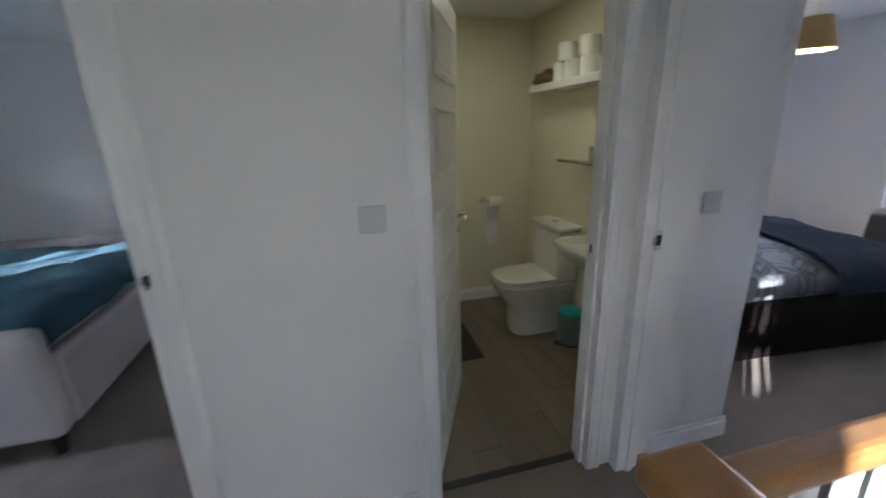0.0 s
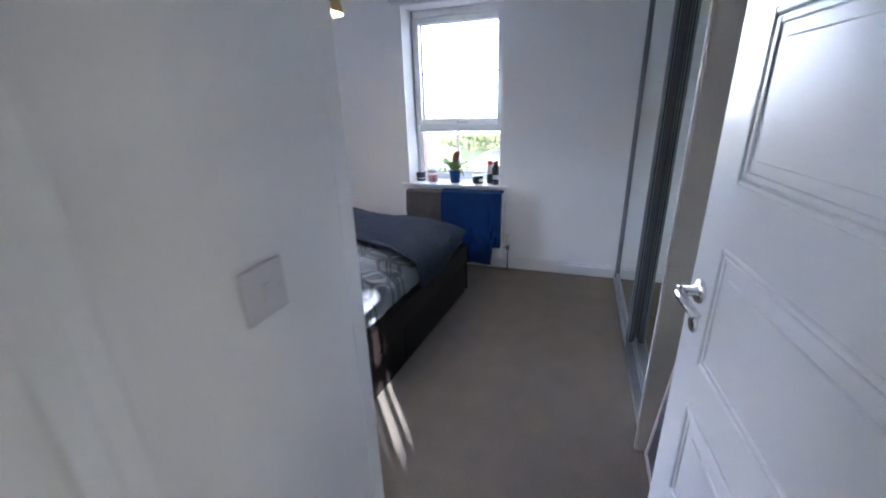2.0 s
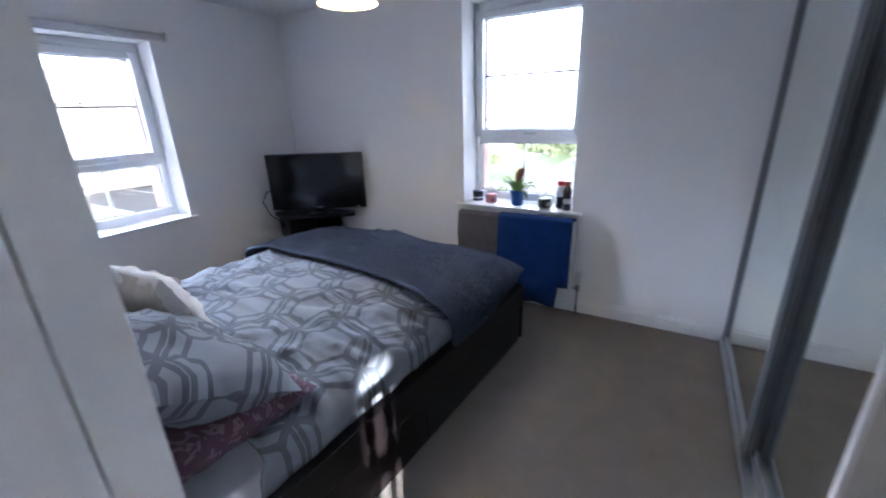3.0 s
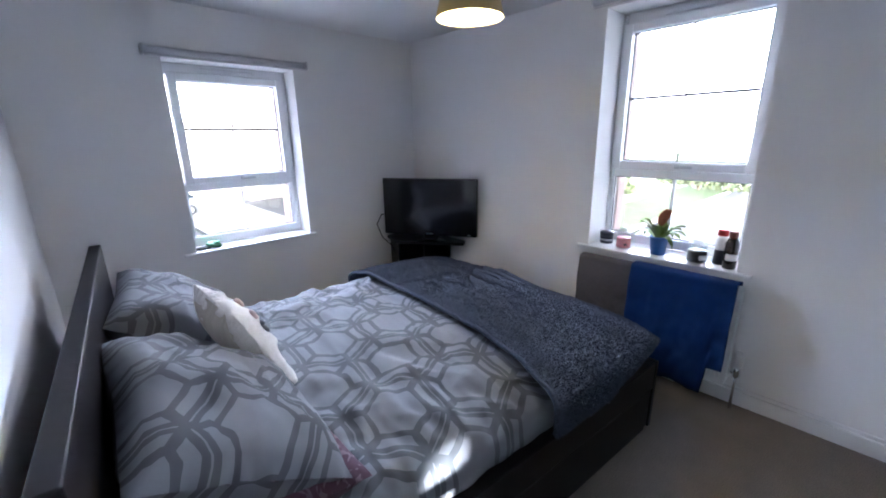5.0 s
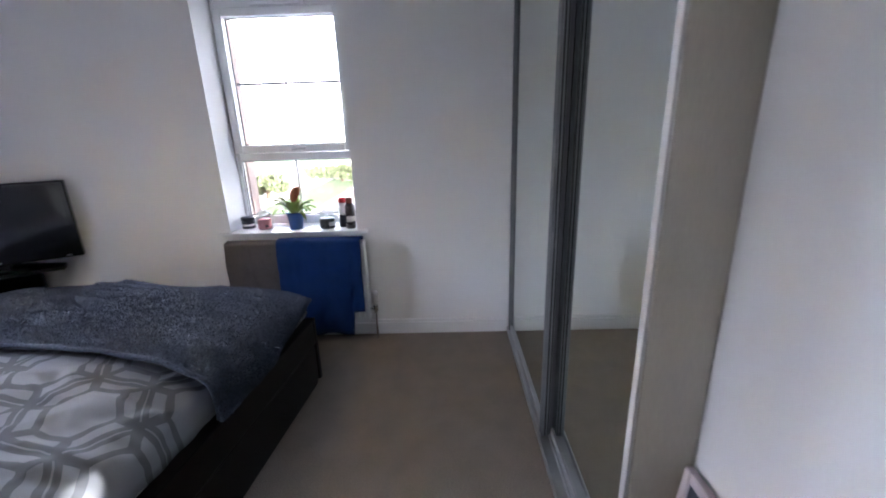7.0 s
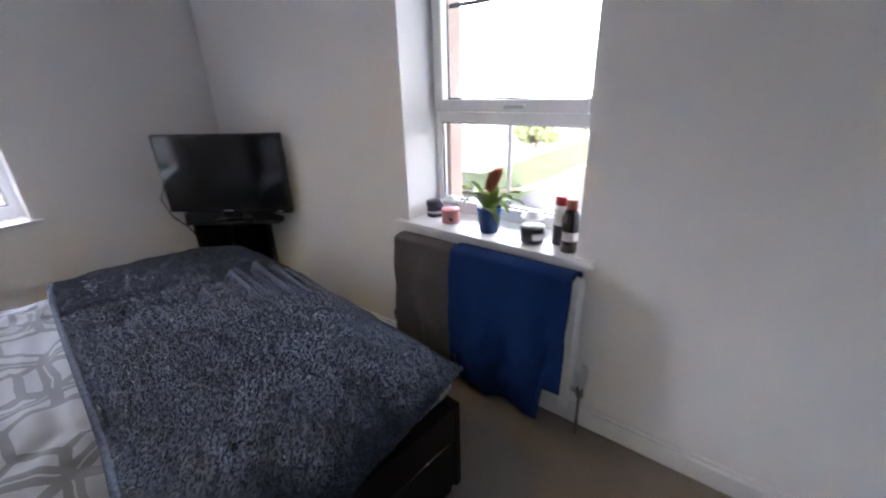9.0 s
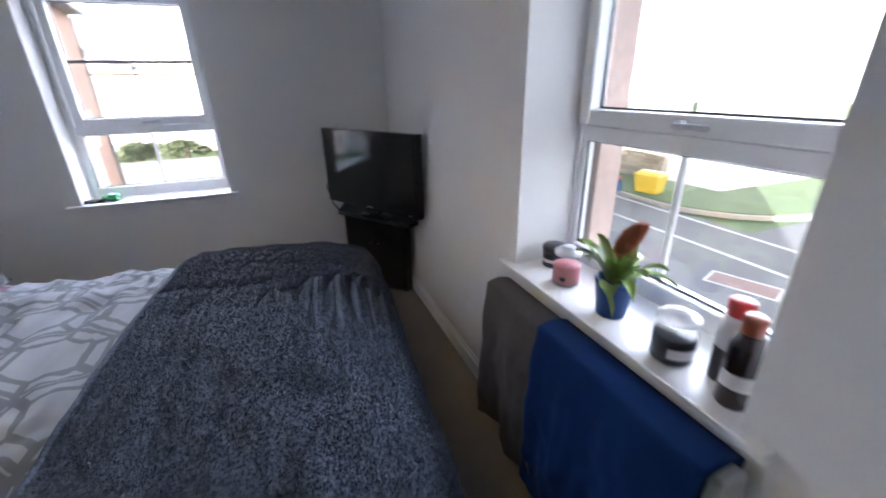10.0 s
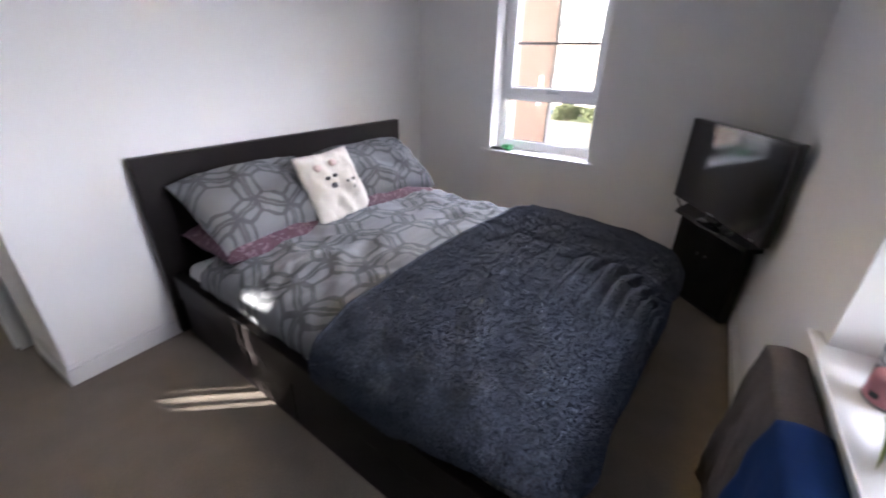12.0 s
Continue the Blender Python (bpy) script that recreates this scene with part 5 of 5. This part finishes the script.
solid(tagged(part("duvet", bm, TEALBED, None, smooth=True), "rumpled teal-blue duvet on the white bed", "duvet"), 0.02)
# ---- outdoors ----
gr = structure("ground", bm_box(-400, 500, -400, 500, GROUND - 0.5, GROUND - 0.05), GRASS, "wide grassy ground reaching the horizon", "ground")
rd = bm_box(6.5, 16.1, -60, 70, GROUND - 0.049, GROUND)
bm_box(16.1, 70, -9, 8.6, GROUND - 0.049, GROUND, bm=rd)
structure("road", rd, ASPHALT, "grey asphalt road with a side junction", "road")
structure("road_2", bm_box(-40, 6.49, 12.0, 18.5, GROUND - 0.049, GROUND), BRIGHTGROUND, "concrete drive beside the house, paled to look brightly lit", "road")
structure("pavement", bm_box(5.1, 6.3, -40, 7.98, GROUND - 0.049, GROUND + 0.08), PAVING, "pale concrete pavement beside the house", "pavement")
structure("pavement_2", bm_box(-40, 6.3, 8.0, 11.8, GROUND - 0.049, GROUND + 0.06), BRIGHTGROUND, "concrete pavement and drive, paled to look brightly lit", "pavement")
structure("pavement_4", bm_box(6.48, 10.8, 12.2, 32, GROUND - 0.049, GROUND + 0.06), BRIGHTGROUND, "added concrete slab beside the road, paled to look brightly lit", "pavement")
structure("pavement_3", bm_box(-40, 6.3, 18.6, 32, GROUND - 0.049, GROUND + 0.06), PAVING, "pale concrete forecourt across the road", "pavement")
structure("kerb", bm_box(6.32, 6.47, -40, 11.9, GROUND - 0.04, GROUND + 0.1, 0.02, 1), KERB, "pale concrete kerb", "kerb")
ln = bmesh.new()
for lx in (13.95, 15.7):
    bm_box(lx, lx + 0.12, -40, 40, GROUND + 0.001, GROUND + 0.006, bm=ln)
structure("road_marking", ln, LINE, "white painted road lines", "road marking")


def verge_plan(grow):
    pts = []
    for k in range(9):
        a = radians(180 + 90 * k / 8)
        pts.append((19.6 + (3.4 + grow) * math.cos(a), 12.2 + (3.4 + grow) * math.sin(a)))
    return pts + [(60, 8.8 - grow), (60, 60), (16.2 - grow, 60)]


structure("kerb_verge", bm_stack([(GROUND - 0.04, verge_plan(0.09)), (GROUND + 0.1, verge_plan(0.09))]), KERB, "pale concrete kerb curving round the verge", "kerb")
structure("verge", bm_stack([(GROUND - 0.03, verge_plan(-0.05)), (GROUND + 0.13, verge_plan(-0.05))]), GRASS, "mown green grass verge", "grass")

structure("path", bm_stack([(GROUND + 0.131, verge_plan(-3.1)), (GROUND + 0.15, verge_plan(-3.1))]), BRIGHTGROUND, "concrete ground behind the verge, paled to look sunlit", "path")

# added glowing sheet that whitens the view outside and gives some light
sky_glow = bpy.data.materials.new("glowing_sky_sheet")
sky_glow.use_nodes = True
hb = sky_glow.node_tree.nodes["Principled BSDF"]
hb.inputs["Base Color"].default_value, hb.inputs["Roughness"].default_value = (0.8, 0.82, 0.85, 1), 1.0
hb.inputs["Emission Color"].default_value, hb.inputs["Emission Strength"].default_value = (0.92, 0.95, 1.0, 1), 0.34
bd = bm_grid(24, 2, lambda u, v: (110 * math.cos(radians(-50 + 190 * u)), 110 * math.sin(radians(-50 + 190 * u)), GROUND - 1 + 62 * v))
solid(structure("backdrop", bd, sky_glow, "glowing sheet standing in for the overexposed white sky beyond the houses", "sky"), 0.5)

# outer brick of this house round the windows
wall_y("facade_east", EX + 0.31, EX + 0.41, -1.4, NY + 0.41, GROUND, TOP + 0.3, [(A_Y0 + 0.03, A_Y1 - 0.03, A_Z0 - 0.02, A_Z1)], BRICKFAR, "salmon brick outer wall of the house")
wall_x("facade_north", NY + 0.31, NY + 0.41, 0.45, EX + 0.3, GROUND, TOP + 0.3, [(B_X0 + 0.03, B_X1 - 0.03, B_Z0 - 0.02, B_Z1)], BRICKFAR, "salmon brick outer wall of the house")


def house(m, w, d, h, roof_h, wall, rows, cols, label, gable=True):
    t = thing("house", label, "house", m)
    part("wall", bm_box(-w / 2, w / 2, -d / 2, d / 2, 0, h), wall, t)
    bm = bmesh.new()
    o = 0.35
    v = [bm.verts.new(p) for p in ((-w / 2 - o, -d / 2 - o, h), (w / 2 + o, -d / 2 - o, h), (w / 2 + o, d / 2 + o, h), (-w / 2 - o, d / 2 + o, h), (0, -d / 2 - o, h + roof_h), (0, d / 2 + o, h + roof_h))]
    for f in ((0, 1, 4), (3, 5, 2), (0, 4, 5, 3), (1, 2, 5, 4), (0, 3, 2, 1)):
        bm.faces.new([v[i] for i in f])
    bmesh.ops.recalc_face_normals(bm, faces=bm.faces)
    roof = part("roof", bm, ROOF, t, "dark slate roof")
    gb = bmesh.new()
    g = [gb.verts.new(p) for p in ((-w / 2, -d / 2 - o - 0.01, h + 0.01), (w / 2, -d / 2 - o - 0.01, h + 0.01), (0, -d / 2 - o - 0.01, h + roof_h - 0.25), (-w / 2, -d / 2 - o + 0.2, h + 0.01), (w / 2, -d / 2 - o + 0.2, h + 0.01), (0, -d / 2 - o + 0.2, h + roof_h - 0.25))]
    for f in ((0, 1, 2), (5, 4, 3), (0, 3, 4, 1), (1, 4, 5, 2), (2, 5, 3, 0)):
        gb.faces.new([g[i] for i in f])
    part("gable", gb, wall, t)
    part("chimney", bm_box(-0.3, 0.3, d / 4 - 0.3, d / 4 + 0.3, h + roof_h - 0.6, h + roof_h + 0.8), wall, roof)
    for r in range(rows):
        for c in range(cols):
            x, z = -w / 2 + w * (c + 0.5) / cols, 0.95 + r * 2.6
            win = part("window", bm_box(x - 0.5, x + 0.5, -d / 2 - 0.03, -d / 2 + 0.05, z, z + 1.15), UPVC, t)
            for k in (0, 1):
                part("pane", bm_box(x - 0.43 + k * 0.45, x - 0.02 + k * 0.45, -d / 2 - 0.04, -d / 2 - 0.031, z + 0.08, z + 1.07), HOUSEGLASS, win)
            part("sill", bm_box(x - 0.55, x + 0.55, -d / 2 - 0.1, -d / 2 - 0.031, z - 0.08, z - 0.005), UPVC, win)
    return t


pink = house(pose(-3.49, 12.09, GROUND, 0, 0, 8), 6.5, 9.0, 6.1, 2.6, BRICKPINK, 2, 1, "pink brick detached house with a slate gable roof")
win = part("window", bm_box(3.25, 3.29, 2.5, 3.0, 2.75, 3.65, 0.01, 1), UPVC, pink)
for k in range(2):
    part("pane", bm_box(3.291, 3.296, 2.56, 2.94, 2.81 + k * 0.42, 3.17 + k * 0.42), HOUSEGLASS, win)
part("gutter", bm_tube([(3.62, -4.7, 6.05), (3.62, 4.7, 6.05)], 0.06, 8), BARGREY, pink, "grey gutter")
part("downpipe", bm_tube([(3.3, 4.43, 6.0), (3.3, 4.43, 0.0)], 0.035, 8), BARGREY, pink, "grey rainwater pipe")
house(pose(14.5, 36, GROUND, 0, 0, -6), 11, 8, 5.2, 2.6, RENDERW, 2, 4, "pale rendered houses across the road")
house(pose(1.5, 40, GROUND, 0, 0, 0), 12, 8, 5.2, 2.6, RENDERW, 2, 4, "pale rendered houses across the road")
for hx, hy, rz in ((-10.8, 40, 0), (28, 40, -20)):
    house(pose(hx, hy, GROUND, 0, 0, rz), 12.5, 8, 5.2, 2.8, RENDERW, 2, 3, "pale rendered houses across the road")


def leafy(name, m, size, count, label, trunk=0.0, seed=1):
    t = thing(name, label, "tree" if trunk else "hedge", m)
    r = random.Random(seed)
    bm = bmesh.new()
    lobes = [(Vector((r.uniform(-0.7, 0.7), r.uniform(-0.7, 0.7), r.uniform(-0.5, 0.8))), r.uniform(0.35, 0.6)) for _ in range(9)]
    for _ in range(count):
        c, rad = r.choice(lobes)
        d = Vector((r.gauss(0, 1), r.gauss(0, 1), r.gauss(0, 1))).normalized() * rad * r.uniform(0.6, 1.05)
        p = Vector(((c + d).x * size[0], (c + d).y * size[1], trunk + size[2] + (c + d).z * size[2]))
        p.z = max(p.z, 0.03)
        s = r.uniform(0.10, 0.2)
        q = Euler((r.uniform(0, 6), r.uniform(0, 6), r.uniform(0, 6))).to_matrix()
        vs = [bm.verts.new(p + q @ Vector(k) * s) for k in ((-1, 0, 0), (0, -0.5, 0.1), (1, 0, 0), (0, 0.5, 0.1))]
        bm.faces.new(vs)
    part("crown", bm, FOLIAGE, t)
    tk = bm_tube([(0, 0, 0), (0.05, 0, trunk * 0.5 + 0.3), (0.0, 0.05, trunk + size[2])], [0.16, 0.12, 0.05], 8)
    for k in range(4):
        bm_tube([(0.02, 0, trunk * 0.8 + 0.3), (0.5 * size[0] * math.cos(k * 1.7), 0.5 * size[1] * math.sin(k * 1.7), trunk + size[2] * 1.2)], [0.06, 0.015], 6, tk)
    part("trunk", tk, TRUNK, t)
    return t


leafy("hedge", pose(27.8, 13.2, GROUND + 0.15), (1.2, 1.6, 0.8), 2200, "bushy green shrub behind the verge", 0.0, 2)
leafy("hedge", pose(-4.4, 32.2, GROUND + 0.06), (1.1, 0.8, 0.55), 1500, "bushy yellow-green shrub before the far houses", 0.0, 11)
leafy("hedge", pose(-1.9, 32.4, GROUND + 0.06), (1.2, 0.8, 0.6), 1500, "bushy yellow-green shrub before the far houses", 0.0, 12)
leafy("hedge", pose(36, 10.5, GROUND + 0.15), (1.5, 3.0, 0.65), 2200, "low green hedge behind the verge", 0.0, 3)
leafy("hedge", pose(40, -1.0, GROUND), (1.4, 3.6, 1.0), 2600, "low green hedge behind the verge", 0.0, 6)

sw = thing("stone_wall", "rough grey dry-stone wall by the verge", "stone wall", pose(18.6, 18.2, GROUND + 0.13, 0, 0, 6))
part("core", bm_box(-0.18, 0.18, -4, 4, 0, 1.3), MORTAR, sw)
r = random.Random(9)
stones = []
for k in range(3):
    bm = bm_box(-0.06, 0.06, -0.2, 0.2, -0.1, 0.1, 0.03, 1)
    for v in bm.verts:
        v.co += Vector((r.uniform(-1, 1), r.uniform(-1, 1), r.uniform(-1, 1))) * 0.015
    me = bpy.data.meshes.new("stone")
    bm.to_mesh(me)
    bm.free()
    me.materials.append(STONE)
    stones.append(me)
for row in range(6):
    y = -4 + (row % 2) * 0.2
    while y < 3.8:
        ob = new("stone", stones[r.randrange(3)])
        ob.parent = sw
        ob.matrix_local = pose(-0.19 + r.uniform(-0.02, 0.02), y + 0.2, 0.11 + row * 0.215, r.uniform(-4, 4), 0, 0)
        y += 0.43

patch = thing("road_patch", "red rectangular road patch edged in white paint", "road marking", pose(12.75, 6.55, GROUND, 0, 0, 20), kind="structure")
part("surface", bm_box(-0.3, 0.3, -0.62, 0.62, 0.001, 0.006), REDROAD, patch)
edge = bm_box(-0.36, -0.302, -0.68, 0.68, 0.001, 0.007)
bm_box(0.302, 0.36, -0.68, 0.68, 0.001, 0.007, bm=edge)
bm_box(-0.30, 0.30, 0.622, 0.68, 0.001, 0.007, bm=edge)
bm_box(-0.30, 0.30, -0.68, -0.622, 0.001, 0.007, bm=edge)
part("border", edge, LINE, patch)
gb = thing("grit_bin", "yellow plastic grit bin at the roadside", "bin", pose(17.0, 13.1, GROUND + 0.13, 0, 0, 12) @ Matrix.Scale(0.8, 4))
part("tub", bm_stack([(0, [(-0.35, -0.5), (0.35, -0.5), (0.35, 0.5), (-0.35, 0.5)]), (0.75, [(-0.42, -0.6), (0.42, -0.6), (0.42, 0.6), (-0.42, 0.6)])]), YELLOW, gb)
part("lid", bm_stack([(0.76, [(-0.46, -0.64), (0.46, -0.64), (0.46, 0.64), (-0.46, 0.64)]), (0.84, [(-0.46, -0.64), (0.46, -0.64), (0.46, 0.64), (-0.46, 0.64)]), (0.98, [(-0.2, -0.5), (0.25, -0.5), (0.25, 0.5), (-0.2, 0.5)])]), YELLOW, gb, "sloping yellow lid")


def car(m, paint, label):
    t = thing("car", label, "car", m)

    hull = bmesh.new()
    prof = [(-2.05, 0.35, 0.75), (-1.9, 0.28, 0.92), (-1.2, 0.25, 0.98), (-0.2, 0.25, 1.0), (0.9, 0.25, 0.98), (1.7, 0.26, 0.85), (2.05, 0.35, 0.68)]
    rings = []
    for x, z0, z1 in prof:
        w = 0.84 if abs(x) < 1.8 else 0.72
        rings.append([hull.verts.new(p) for p in ((x, -w * 0.94, z0), (x, -w, (z0 + z1) / 2), (x, -w * 0.93, z1), (x, w * 0.93, z1), (x, w, (z0 + z1) / 2), (x, w * 0.94, z0))])
    for a, b in zip(rings, rings[1:]):
        for i in range(6):
            hull.faces.new((a[i], b[i], b[(i + 1) % 6], a[(i + 1) % 6]))
    hull.faces.new(rings[0])
    hull.faces.new(rings[-1][::-1])
    bmesh.ops.recalc_face_normals(hull, faces=hull.faces)
    part("body", hull, paint, t)
    part("cabin_glass", bm_stack([(0.985, [(-1.65, -0.77), (0.95, -0.77), (0.95, 0.77), (-1.65, 0.77)]), (1.40, [(-1.25, -0.62), (0.25, -0.62), (0.25, 0.62), (-1.25, 0.62)])]), DARKGLASS, t, "dark windows")
    part("roof", bm_box(-1.28, 0.28, -0.63, 0.63, 1.401, 1.45, 0.03, 2), paint, t)
    for sx in (-1.3, 1.3):
        for sy in (-0.8, 0.8):
            wh = part("wheel", bm_tube([(sx, sy - 0.1, 0.31), (sx, sy + 0.1, 0.31)], 0.31, 20), BLACKRUB, t, "black tyre")
            e = 0.101 if sy > 0 else -0.101
            part("rim", bm_tube([(sx, sy + e * 0.9, 0.31), (sx, sy + e * 1.05, 0.31)], 0.2, 16), STEEL, wh, "silver rim")
    for sy in (-0.6, 0.6):
        part("headlight", bm_box(1.92, 2.03, sy - 0.14, sy + 0.14, 0.62, 0.74, 0.02, 1), PLASTIC, t)
        part("tail_light", bm_box(-2.0, -1.92, sy - 0.12, sy + 0.12, 0.74, 0.88, 0.02, 1), REDCAP, t)
    return t


car(pose(14.9, 15.0, GROUND, 0, 0, 84), CARBLUE, "blue hatchback parked at the kerb")
car(pose(-7.7, 33.2, GROUND + 0.06, 0, 0, 4), CARBLUE, "dark car parked before the far houses")
car(pose(6.0, 29.5, GROUND + 0.06, 0, 0, 170), CARSILVER, "silver car parked across the road")

# ---- bathroom floor planks ----
bf = structure("floor_bathroom", bm_box(0.55, BE, HY + 0.061, 3.775, -0.2, -0.002), SEAM, "grey-brown oak-effect plank floor", "floor")
plank_meshes = {}
x, col = 0.552, 0
while x < BE - 0.01:
    w = min(0.148, BE - 0.001 - x)
    y = HY + 0.063 - (col * 0.37) % 0.9
    while y < 3.774:
        y0, y1 = max(y, HY + 0.063), min(y + 0.898, 3.773)
        if y1 - y0 > 0.02:
            key = (round(w, 3), round(y1 - y0, 3))
            if key not in plank_meshes:
                bm = bm_box(0, w - 0.002, 0, y1 - y0 - 0.002, -0.004, 0.004, 0.0012, 1)
                me = bpy.data.meshes.new("plank")
                bm.to_mesh(me)
                bm.free()
                me.materials.append(VINYL)
                plank_meshes[key] = me
            ob = new("plank", plank_meshes[key])
            ob.parent = bf
            ob.location = (x, y0, 0)
        y += 0.9
    x += 0.15
    col += 1
